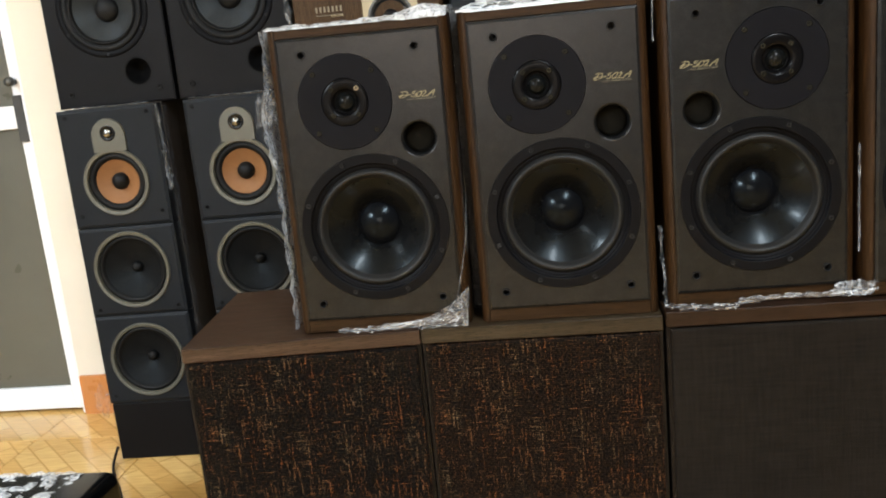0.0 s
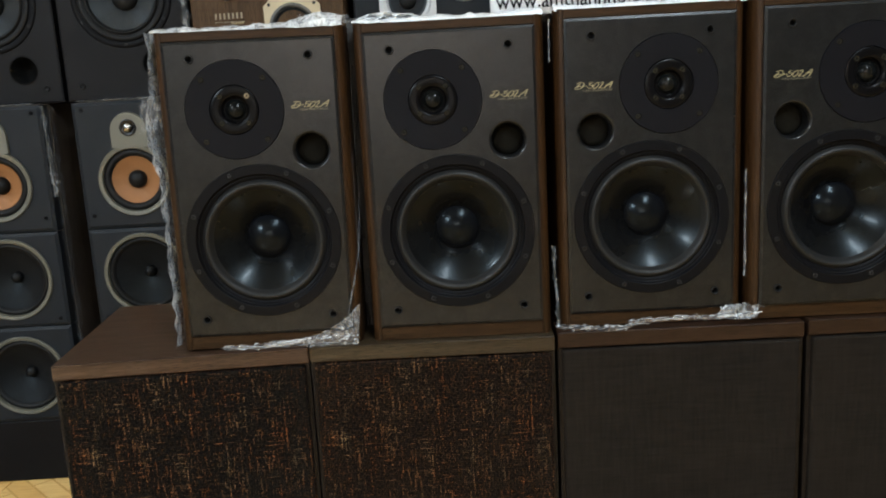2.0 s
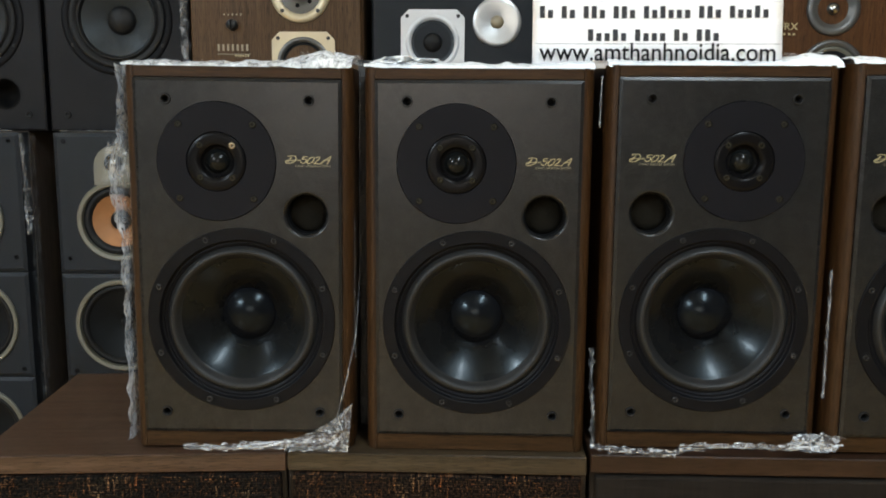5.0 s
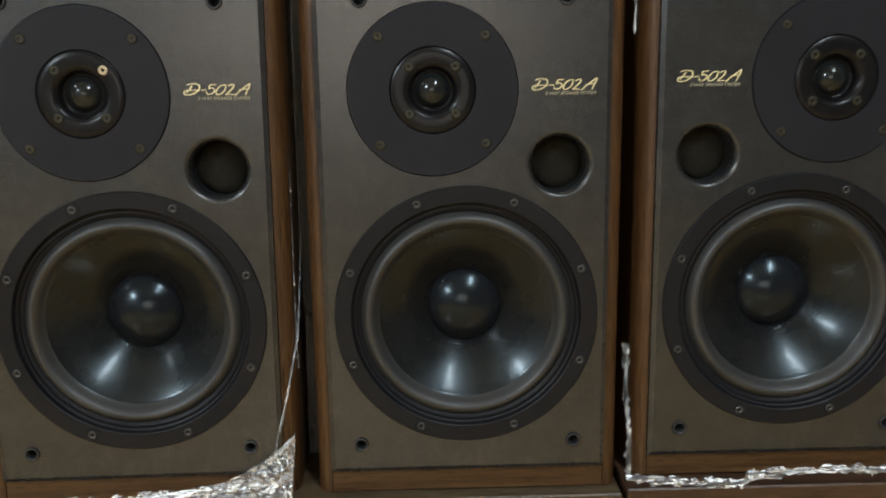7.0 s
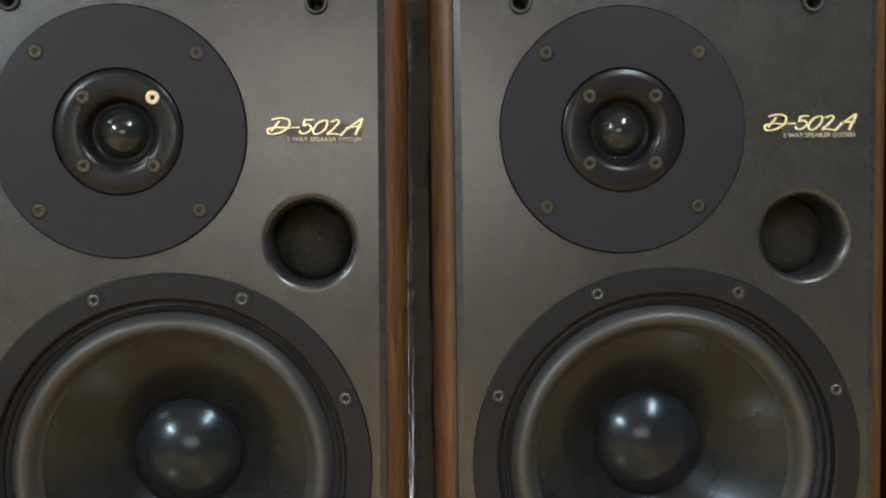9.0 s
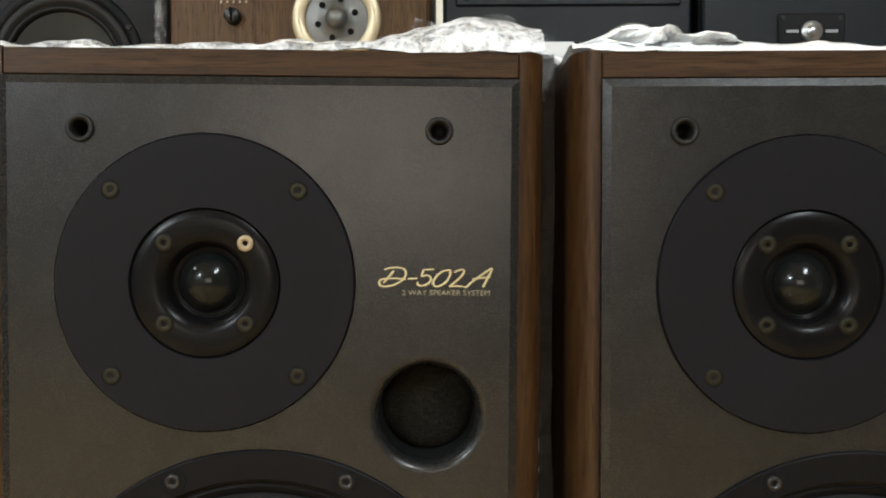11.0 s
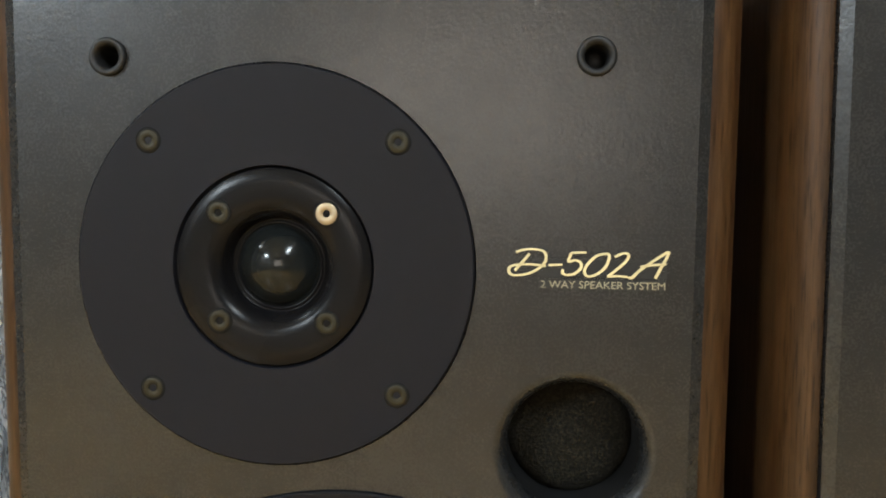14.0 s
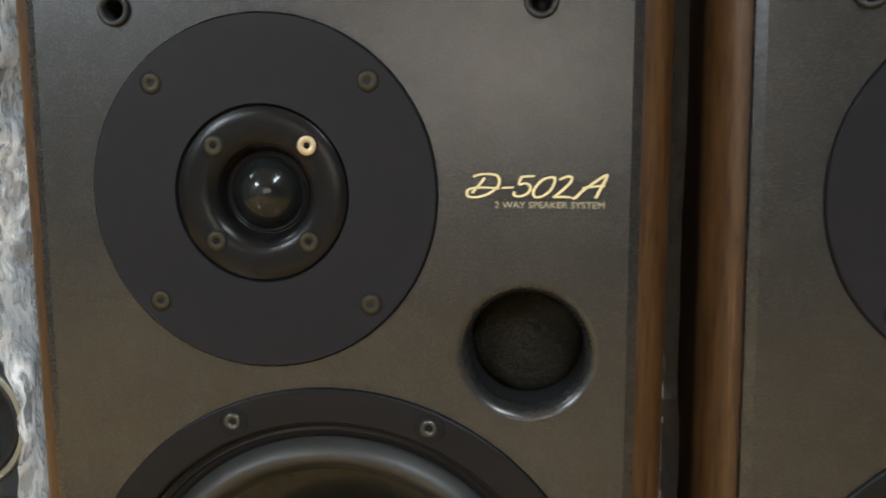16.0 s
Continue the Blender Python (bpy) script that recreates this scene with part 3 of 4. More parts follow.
def bookshelf_loudspeaker(m, mirror, label, bright=False):
    e = root("bookshelf_loudspeaker", m, label, "loudspeaker", "row of matching loudspeakers")
    s = mirror
    B0, B1, BT, BB = -0.1236, 0.1236, 0.4592, 0.0218
    wx, wz = 0.0, 0.1655
    tx, tz = -0.0262 * s, 0.3606
    px, pz = 0.0805 * s, 0.2976
    sockets = [(-0.085, 0.434), (0.085, 0.434), (-0.0955, 0.0485), (0.0955, 0.0485)]
    for sg in (-1, 1):
        o = part("side_panel", side_panel(sg), walnut, e, "", True)
        o.data.set_sharp_from_angle(angle=radians(35))
    part("top_panel", box(-0.1236, 0.1236, 0.005, DEEP, BT + 0.0006, HEIGHT - 0.0005, 0.0008, 1), walnut_flat, e)
    part("bottom_panel", box(-0.1236, 0.1236, 0.005, DEEP, 0.0005, BB - 0.0006, 0.0008, 1), walnut_flat, e)
    part("back_panel", box(-0.1236, 0.1236, DEEP - 0.016, DEEP - 0.002, BB, BT), ash_black, e)
    holes = [(wx, wz, 0.1152, 72), (tx, tz, 0.0718, 60), (px, pz, 0.0286, 48)] + [(x, z, 0.0062, 20) for x, z in sockets]
    part("baffle", baffle_plate(B0, B1, BB, BT, holes), baffle_paint, e, "textured dark grey front panel")
    # bass driver
    w = part("woofer", lathe([(0.1155, 0.006), (0.1150, -0.0012), (0.1143, -0.0018), (0.1012, -0.0018), (0.1003, -0.0012), (0.0990, 0.0026), (0.0975, 0.0034), (0.0962, 0.0030),
                              (0.0955, 0.0044), (0.0935, 0.0050), (0.0922, 0.0062), (0.0915, 0.009)], 80), flange_black, e, "black bass driver", True, pose(wx, 0, wz))
    w.data.set_sharp_from_angle(angle=radians(28))
    part("surround", lathe([(0.0928, 0.008)] + arc(0.0922, 0.0060, 0.0780, 0.0075, 0.0066, 12) + [(0.0765, 0.009)], 80), surround_rubber, w, "rubber roll surround", True)
    part("cone", lathe([(0.0782, 0.0076), (0.0770, 0.0094), (0.0758, 0.0100)] + CONE + [(0.028, 0.0488)], 80), cone_black, w, "glossy black cone", True)
    part("dust_cap", lathe([(0.0342, 0.0450), (0.0340, 0.0424), (0.0334, 0.0412)] + [(0.050 * math.sin(a), 0.0777 - 0.050 * math.cos(a)) for a in (radians(4.0 * i) for i in range(10, 0, -1))] + [(0, 0.0277)], 56), cap_black, w, "glossy black dust cap", True)
    first = well = None
    for i in range(8):
        a = radians(22.5 + 45 * i)
        mm = pose(0.1082 * math.cos(a), -0.0014, 0.1082 * math.sin(a))
        if first is None:
            first = part("screw", lathe([(0, 0.002), (0.0014, 0.002), (0.0017, -0.0014), (0.0032, -0.0016), (0.0037, -0.0008), (0.0038, 0.0010)], 18), screw_dark, w, "black socket screw", True, mm)
        else:
            share(first, "screw", mm, w)
        if well is None:
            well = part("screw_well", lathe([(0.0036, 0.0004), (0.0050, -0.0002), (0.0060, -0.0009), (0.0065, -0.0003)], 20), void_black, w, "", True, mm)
        else:
            share(well, "screw_well", mm, w)
    # tweeter
    t = part("tweeter", lathe([(0.0714, 0.005), (0.0713, -0.0008), (0.0707, -0.0016), (0.0362, -0.0016), (0.0358, -0.0008), (0.0358, 0.004)], 72), plate_black, e, "flat black tweeter plate", False, pose(tx, 0, tz))
    t.data.shade_smooth()
    t.data.set_sharp_from_angle(angle=radians(30))
    part("waveguide", lathe([(0.0355, 0.004), (0.0353, -0.0008), (0.0347, -0.0013), (0.0300, -0.0015), (0.0250, -0.0015), (0.0225, -0.0011), (0.0206, -0.0001), (0.0191, 0.0016), (0.0181, 0.0038), (0.0173, 0.0068), (0.0166, 0.0080), (0.0161, 0.0068), (0.0155, 0.0066), (0.0149, 0.0080)], 56), gloss_guide, t, "shallow black horn flange", True)
    part("dome", lathe([(0.0158, 0.0090), (0.0147, 0.0070), (0.0143, 0.0070)] + [(0.0165 * math.sin(a), 0.0152 - 0.0165 * math.cos(a)) for a in (radians(6 * i) for i in range(10, 0, -1))] + [(0, -0.0013)], 44), dome_black, t, "black soft dome", True)
    prof = [(0.0012, 0.004), (0.0013, 0.0), (0.0016, -0.0003), (0.0036, -0.0003), (0.0040, 0.0), (0.0041, 0.001)]
    brass = ring = socket = None
    for q, (kx, kz) in enumerate(((-1, 1), (1, 1), (-1, -1), (1, -1))):
        for d in (0.0443, 0.0193):
            mm = pose(kx * d, -0.0016, kz * d, 0, 37 * q + 900 * d)
            ring = part("screw_seat", lathe([(0.0039, -0.0001), (0.0046, -0.0001), (0.0047, 0.001)], 20), void_black, t, "", True, mm) if ring is None else share(ring, "screw_seat", mm, t)
            socket = part("screw_socket", lathe([(0.0014, 0.0012), (0, 0.0012)], 6), void_black, t, "", False, mm) if socket is None else share(socket, "screw_socket", mm, t)
            if bright and d < 0.03 and q == 1:
                part("screw", lathe(prof, 18), screw_bright, t, "screw with a warm glint put into its colour", True, mm)
            elif brass is None:
                brass = part("screw", lathe(prof, 18), screw_brass, t, "dull brass screw", True, mm)
            else:
                share(brass, "screw", mm, t)
    # port
    flare = [(0.0237 + 0.0049 * (1 - math.sin(a)), 0.0070 * (1 - math.cos(a))) for a in (math.pi / 2 * i / 10 for i in range(11))]
    p = part("port", lathe([(0.0287, 0.0)] + flare + [(0.0237, 0.0080)], 56), baffle_paint, e, "flared bass port", True, pose(px, 0, pz))
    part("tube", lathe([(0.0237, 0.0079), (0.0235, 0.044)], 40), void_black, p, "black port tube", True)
    part("damping", lathe([(0.0235, 0.026), (0.021, 0.0225), (0.016, 0.0205), (0.008, 0.0195), (0, 0.0190)], 32), felt, p, "dark felt inside the port", True)
    # grille sockets
    sock = None
    for x, z in sockets:
        mm = pose(x, 0, z)
        if sock is None:
            sock = part("grille_socket", lathe([(0.0064, 0.002), (0.0067, -0.0012), (0.0061, -0.0020), (0.0052, -0.0020), (0.0042, -0.001), (0.0039, 0.002), (0.0039, 0.014), (0, 0.014)], 24), rubber, e, "round rubber grille socket", True, mm)
        else:
            share(sock, "grille_socket", mm, e)
    # badge
    badge = part("badge", box(-0.0164, 0.0268, -0.0003, 0, -0.0031, 0.0034), print_black, e, "black badge with gold script", False, pose(0.0837 if s > 0 else -0.0820, -0.0002, 0.3622))
    part("underline", box(-0.0166, 0.0266, -0.0003, 0, -0.0072, -0.0034), print_black, badge)
    for stroke in SCRIPT:
        part("letter_shadow", pen(stroke, 0.0009, 0.0002, (0.0003, -0.0003)), print_black, badge)
        part("letter", pen(stroke, 0.00048, 0.0006), gold, badge)
    lettering("small_print", "2 WAY SPEAKER SYSTEM", pale_print, 0.0036, badge, pose(-0.0161, -0.0005, -0.0067, 90), 0.0, 0.0001, width=0.0422)
    return e


gloss_guide = painted("satin_black_moulding", (0.0024, 0.0023, 0.0025), 0.26, 300, 0.05, spec=0.06)


def felt_material():
    n = Nodes("speckled_felt")
    f = n.noise(n.mapped((1, 1, 1)), 900.0, 3, 0.7)
    n.set(n.ramp(f, [(0.46, (0.003, 0.00264, 0.00204)), (0.74, (0.018, 0.0156, 0.0102))]), 0.95, 0.0, 0.05)
    n.bump(f, 0.8, 0.002)
    return n.mat


felt = felt_material()
LABEL = "two-way walnut bookshelf loudspeaker with dark grey front"
bookshelf_loudspeaker(pose(-0.2905, -0.004, 0.586, 0, 0.5, 2.2), 1, LABEL + " in stretch film", True)
bookshelf_loudspeaker(pose(0, 0, 0.585), 1, LABEL)
right_hand = bookshelf_loudspeaker(pose(0.2895, 0.008, 0.590), -1, LABEL + ", mirrored drivers")
copy_thing(right_hand, pose(0.572, -0.003, 0.592))


# ---- tall slim loudspeakers on the floor ----
def ring_driver(name, parent, x, z, r_out, r_in, ring, cone_mat, plug, plug_mat, plug_bulge, depth, label="", edge=0.84):
    d = part(name, lathe([(r_out, 0.004), (r_out, -0.004), (r_out - 0.002, -0.006), (r_in + 0.002, -0.005), (r_in, -0.001), (r_in, 0.006)], 56), ring, parent, label, True, pose(x, 0, z))
    d.data.set_sharp_from_angle(angle=radians(35))
    part("surround", lathe([(r_in + 0.001, 0.004)] + arc(r_in, 0.004, r_in * edge, 0.006, 0.005, 6) + [(r_in * (edge - 0.01), 0.008)], 48), rubber, d, "", True)
    part("cone", lathe([(r_in * (edge + 0.01), 0.006), (r_in * 0.6, 0.006 + depth * 0.5), (plug * 0.95, 0.006 + depth)], 48), cone_mat, d, "", True)
    part("dust_cap", lathe([(plug, 0.006 + depth)] + [(plug * math.cos(a), 0.004 + depth * 0.85 - plug_bulge * math.sin(a)) for a in (math.pi / 2 * i / 6 for i in range(6))] + [(0, 0.004 + depth * 0.85 - plug_bulge)], 32), plug_mat, d, "", True)
    return d


def tweeter_tab():
    """A plate with a round top and straight sides."""
    r, h = 0.045, 0.085
    pts = [(-r, 0)] + [(-r * math.cos(a), h - r + r * math.sin(a)) for a in (math.pi * i / 16 for i in range(17))] + [(r, 0)]
    bm = bmesh.new()
    fr = [bm.verts.new((x * 0.96, -0.006, z * 0.98)) for x, z in pts]
    bk = [bm.verts.new((x, 0.002, z)) for x, z in pts]
    bm.faces.new(fr)
    for i in range(len(pts)):
        k = (i + 1) % len(pts)
        bm.faces.new((fr[i], fr[k], bk[k], bk[i]))
    return bm


def tower_loudspeaker(m):
    e = root("tower_loudspeaker", m, "tall blue-grey floor loudspeaker with orange midrange cone", "loudspeaker", "tall loudspeakers")
    w, h, d = 0.262, 0.965, 0.30
    part("cabinet", box(-w / 2, w / 2, 0.046, d, 0, h, 0.002, 1), tower_wood, e, "dark brown veneered cabinet")
    for z0, z1, hz, hr in ((0.657, h - 0.002, 0.773, 0.076), (0.417, 0.655, 0.54, 0.093), (0.168, 0.415, 0.29, 0.093)):
        part("baffle", baffle_plate(-w / 2 + 0.001, w / 2 - 0.001, z0, z1, [(0, hz, hr, 48)], 0.008, 0.0455), blue_grey, e, "blue-grey front panel")
    part("plinth", box(-w / 2 + 0.003, w / 2 - 0.003, 0.004, 0.0455, 0.002, 0.166, 0.003, 1), charcoal, e, "black lower front")
    tab = part("tweeter_plate", tweeter_tab(), ring_olive, e, "olive-silver tweeter plate", False, pose(0, 0, 0.852))
    rim = part("tweeter_rim", lathe([(0.0205, -0.005), (0.0203, -0.0066), (0.0192, -0.0074), (0.0165, -0.0070), (0.0125, -0.0064), (0.0100, -0.0062)], 32), gloss_black, tab, "black rim round the dome", True, pose(0, 0, 0.047))
    part("dome", lathe([(0.0118, -0.0060)] + [(0.0118 * math.cos(a), -0.0064 - 0.0075 * math.sin(a)) for a in (math.pi / 2 * i / 7 for i in range(7))] + [(0, -0.0139)], 28), chrome, rim, "bright metal dome", True)
    ring_driver("midrange_driver", e, 0, 0.773, 0.087, 0.075, ring_olive, cone_orange, 0.022, rubber, 0.018, 0.02, "olive-silver ring round an orange cone", 0.77)
    for z in (0.54, 0.29):
        ring_driver("woofer", e, 0, z, 0.103, 0.092, ring_olive, cone_paper, 0.014, rubber, 0.012, 0.032, "black cone in an olive-silver ring")
    first = None
    for z in (0.945, 0.69, 0.64, 0.435, 0.395, 0.19):
        if z in (0.64, 0.395):
            continue
        for x in (-0.108, 0.108):
            if first is None:
                first = part("grille_socket", lathe([(0.005, 0.001), (0.0045, -0.001), (0.003, -0.001), (0.003, 0.0005), (0, 0.0005)], 14), void_black, e, "", True, pose(x, -0.0005, z))
            else:
                share(first, "grille_socket", pose(x, -0.0005, z), e)
    return e


tower = tower_loudspeaker(pose(-1.117, 0.80, 0, 0, 0, 2))
copy_thing(tower, pose(-0.777, 0.80, 0, 0, 0, 2))


def monitor_loudspeaker(m):
    e = root("monitor_loudspeaker", m, "black loudspeaker with grey cone and round port", "loudspeaker", "black loudspeakers on the tall ones")
    w, h, d = 0.312, 0.52, 0.27
    part("cabinet", box(-w / 2, w / 2, 0.046, d, 0, h, 0.002, 1), ash_black, e, "black cabinet")
    part("baffle", baffle_plate(-w / 2, w / 2, 0.0, h, [(0.0, 0.240, 0.103, 56), (0.068, 0.08, 0.032, 32)], 0.004, 0.0455), charcoal, e, "black front panel")
    dvr = part("woofer", lathe([(0.1045, 0.004), (0.104, -0.003), (0.102, -0.005), (0.092, -0.005), (0.090, 0.0)] + arc(0.089, 0.0, 0.079, 0.001, 0.006, 6) + [(0.078, 0.004)], 60), rubber, e, "black-rimmed bass driver", True, pose(0, 0, 0.240))
    part("cone", lathe([(0.0785, 0.002), (0.06, 0.013), (0.03, 0.03), (0.028, 0.032)], 56), cone_grey, dvr, "grey cone", True)
    part("dust_cap", lathe([(0.031, 0.03)] + [(0.031 * math.cos(a), 0.029 - 0.016 * math.sin(a)) for a in (math.pi / 2 * i / 6 for i in range(6))] + [(0, 0.013)], 32), rubber, dvr, "", True)
    part("port", lathe([(0.0345, -0.001), (0.033, -0.002), (0.030, 0.002), (0.029, 0.044), (0, 0.044)], 36), void_black, e, "round bass port", True, pose(0.068, 0, 0.08))
    ring = part("frame_ring", lathe([(0.120, 0.002), (0.1195, -0.0015), (0.1175, -0.0025), (0.1065, -0.0025), (0.1045, -0.001)], 60), flange_black, dvr, "black metal frame ring", True)
    bolt = None
    for i in range(6):
        a = radians(30 + 60 * i)
        mm = pose(0.112 * math.cos(a), -0.0025, 0.112 * math.sin(a))
        bolt = part("screw", lathe([(0.0042, 0.001), (0.004, -0.0012), (0.0016, -0.0014), (0.0012, 0.0005), (0, 0.0005)], 14), screw_dark, dvr, "", True, mm) if bolt is None else share(bolt, "screw", mm, dvr)
    first = None
    for x, z in ((-0.118, 0.035), (0.118, 0.035), (-0.118, 0.485), (0.118, 0.485)):
        if first is None:
            first = part("grille_socket", lathe([(0.008, 0.001), (0.0075, -0.002), (0.005, -0.002), (0.004, 0.0), (0, 0.0)], 16), rubber, e, "", True, pose(x, 0, z))
        else:
            share(first, "grille_socket", pose(x, 0, z), e)
    return e


monitor = monitor_loudspeaker(pose(-1.103, 0.85, 0.9665, 0, 0, 2))
copy_thing(monitor, pose(-0.776, 0.85, 0.9665, 0, 0, 2))


# ---- back row ----
BACK_Y = 0.74
STAND = 0.66


def stand_cabinet(x, w):
    e = root("plain_cabinet", pose(x, BACK_Y + 0.005, 0), "plain black wooden cabinet under the back row", "cabinet", "cabinets under the back row")
    part("body", box(-w / 2, w / 2, 0, 0.30, 0, STAND, 0.003, 1), ash_black, e)
    return e


def shelf_box(x, w, yaw, veneer, front, label):
    e = root("loudspeaker", pose(x, BACK_Y, STAND, 0, 0, yaw), label, "loudspeaker", "back row")
    part("cabinet", box(-w / 2, w / 2, 0.012, 0.30, 0, 0.70, 0.002, 1), veneer, e)
    part("front_panel", box(-w / 2 + 0.003, w / 2 - 0.003, 0, 0.0118, 0.003, 0.697, 0.003, 1), front, e)
    return e


def bars(e, x, z, w, h, n, mat, y=-0.001):
    for i in range(n):
        part("lettering_bar", box(x + w * i / n, x + w * (i + 0.42) / n, y, 0.0, z, z + h), mat, e)


for sx, sw in ((-0.406, 0.35), (-0.045, 0.33), (0.298, 0.33), (0.665, 0.35), (1.03, 0.33)):
    stand_cabinet(sx, sw)

# teak three-way
brown = shelf_box(-0.406, 0.354, 0, teak, teak, "teak three-way loudspeaker with cream driver rings")
cx = -0.406
dr = part("tweeter", lathe([(0.060, 0.004), (0.060, -0.003), (0.058, -0.006), (0.044, -0.006), (0.042, -0.002), (0.041, 0.004)], 48), cream_ring, brown, "cream metal driver ring", True, pose(-0.355 - cx, 0, 1.247 - STAND))
part("dome", lathe([(0.0425, 0.0), (0.036, -0.001), (0.030, -0.002), (0.016, -0.003), (0.014, -0.006), (0.010, -0.011), (0, -0.013)], 36), steel_ring, dr, "grey perforated cover", True)
hole = None
for i in range(6):
    a = 2 * math.pi * i / 6 + 0.3
    mm = pose(0.026 * math.cos(a), -0.003, 0.026 * math.sin(a))
    hole = part("vent", lathe([(0.0042, 0.001), (0.0042, -0.0006), (0, -0.0006)], 12), void_black, dr, "", False, mm) if hole is None else share(hole, "vent", mm, dr)
scr = None
for i in range(4):
    a = math.pi / 4 + math.pi / 2 * i
    mm = pose(0.051 * math.cos(a), -0.0065, 0.051 * math.sin(a))
    scr = part("screw", lathe([(0.0042, 0.001), (0.004, -0.001), (0, -0.001)], 12), screw_dark, dr, "", False, mm) if scr is None else share(scr, "screw", mm, dr)


def square_flange(w, r_in, cut):
    """A square plate with cut corners and a round hole."""
    h = w / 2
    pts = [(-h + cut, -h), (h - cut, -h), (h, -h + cut), (h, h - cut), (h - cut, h), (-h + cut, h), (-h, h - cut), (-h, -h + cut)]
    bm = bmesh.new()
    vs = [bm.verts.new((x, -0.005, z)) for x, z in pts]
    es = [bm.edges.new((vs[i], vs[(i + 1) % 8])) for i in range(8)]
    cs, ce = circle(bm, 0, 0, r_in, 48, -0.005)
    bmesh.ops.triangle_fill(bm, edges=es + ce, use_beauty=True)
    for loop in (vs, cs):
        bk = [bm.verts.new((v.co.x, 0.002, v.co.z)) for v in loop]
        for i in range(len(loop)):
            k = (i + 1) % len(loop)
            bm.faces.new((loop[i], loop[k], bk[k], bk[i]))
    return bm


def square_mid(parent, x, z, w, r, flange, cone_mat, rim, dome_mat):
    q = part("midrange_driver", square_flange(w, r, 0.016), flange, parent, "square metal driver flange", False, pose(x, 0, z))
    part("rim", lathe([(r + 0.002, -0.005), (r, -0.007), (r - 0.006, -0.006), (r - 0.009, -0.001)], 48), rim, q, "", True)
    part("cone", lathe([(r - 0.008, -0.002), (r - 0.014, 0.0), (0.016, 0.0012)], 48), cone_mat, q, "", True)
    part("dome", lathe([(0.019, 0.0012)] + [(0.019 * math.cos(a), -0.001 - 0.011 * math.sin(a)) for a in (math.pi / 2 * i / 6 for i in range(6))] + [(0, -0.012)], 28), dome_mat, q, "", True)
    s1 = None
    for kx in (-1, 1):
        for kz in (-1, 1):
            mm = pose(kx * w * 0.40, -0.0055, kz * w * 0.40)
            s1 = part("screw", lathe([(0.004, 0.001), (0.0038, -0.001), (0, -0.001)], 12), screw_dark, q, "", False, mm) if s1 is None else share(s1, "screw", mm, q)
    return q


square_mid(brown, -0.350 - cx, 1.106 - STAND, 0.128, 0.052, cream_ring, cone_paper, steel_ring, rubber)
for kz in (1.250, 1.183):
    k = part("level_knob", lathe([(0, -0.014), (0.0092, -0.014), (0.0105, -0.012), (0.0112, 0.0)], 24), screw_dark, brown, "dark level control knob", True, pose(-0.494 - cx, 0, kz - STAND))
    for i in range(5):
        part("dial_mark", box(-0.018 + 0.0085 * i, -0.0155 + 0.0085 * i, -0.0006, 0.0006, 0.019, 0.0225), tan_dome, k)
    part("pointer", box(-0.0012, 0.0012, -0.0175, -0.0155, -0.009, 0.009), void_black, k)
bars(brown, -0.526 - cx, 1.132 - STAND, 0.068, 0.013, 7, tan_dome)
bars(brown, -0.526 - cx, 1.124 - STAND, 0.068, 0.0025, 16, pale_print)
bars(brown, -0.490 - cx, 1.120 - STAND, 0.030, 0.005, 6, gold)


def slate_box(x, yaw, mid, disc):
    e = shelf_box(x, 0.334, yaw, charcoal, slate, "slate-black loudspeaker with square midrange and silver tweeter disc")
    square_mid(e, mid[0] - x, mid[1] - STAND, 0.128, 0.052, white_metal, cone_grey, white_metal, rubber)
    d = part("tweeter", lathe([(0.049, 0.002), (0.049, -0.003), (0.0475, -0.0045), (0.040, -0.004), (0.020, -0.002), (0.013, -0.001)], 48), silver, e, "spun aluminium tweeter disc", True, pose(disc[0] - x, 0, disc[1] - STAND))
    part("dome", lathe([(0.0135, 0.0)] + [(0.0125 * math.cos(a), -0.001 - 0.009 * math.sin(a)) for a in (math.pi / 2 * i / 6 for i in range(6))] + [(0, -0.01)], 24), tan_dome, d, "", True)
    part("trim_panel", box(-0.150, 0.150, -0.003, 0.001, 1.262 - STAND, 1.40 - 0.07 - STAND, 0.0025, 1), slate, e, "raised panel across the front")
    for hx in (-0.135, 0.135):
        part("grille_socket", lathe([(0.006, 0.001), (0.0055, -0.0018), (0.004, -0.0018), (0.0035, 0), (0, 0)], 14), rubber, e, "", True, pose(hx, -0.003, 1.275 - STAND))
    return e


slate_box(-0.046, 0, (-0.088, 1.150), (0.041, 1.190))
horn = shelf_box(0.298, 0.334, 0, charcoal, slate, "plain slate-black loudspeaker with small tweeter plate")
hp = part("tweeter_plate", box(-0.044, 0.044, -0.004, 0.0, -0.024, 0.024, 0.0015, 1), charcoal, horn, "dark tweeter plate", False, pose(0.276 - 0.298, 0, 1.226 - STAND))
part("dome", lathe([(0.014, -0.004), (0.0135, -0.007), (0.010, -0.006), (0.008, -0.009), (0, -0.012)], 28), silver, hp, "pale metal dome", True)
for wx0, wx1 in ((-0.034, -0.018), (0.018, 0.034)):
    part("slot", box(wx0, wx1, -0.0055, -0.004, -0.002, 0.002), silver, hp)
for hx in (-0.038, 0.038):
    part("screw", lathe([(0.003, 0), (0.003, -0.001), (0, -0.001)], 10), screw_dark, hp, "", False, pose(hx, -0.004, 0.018))

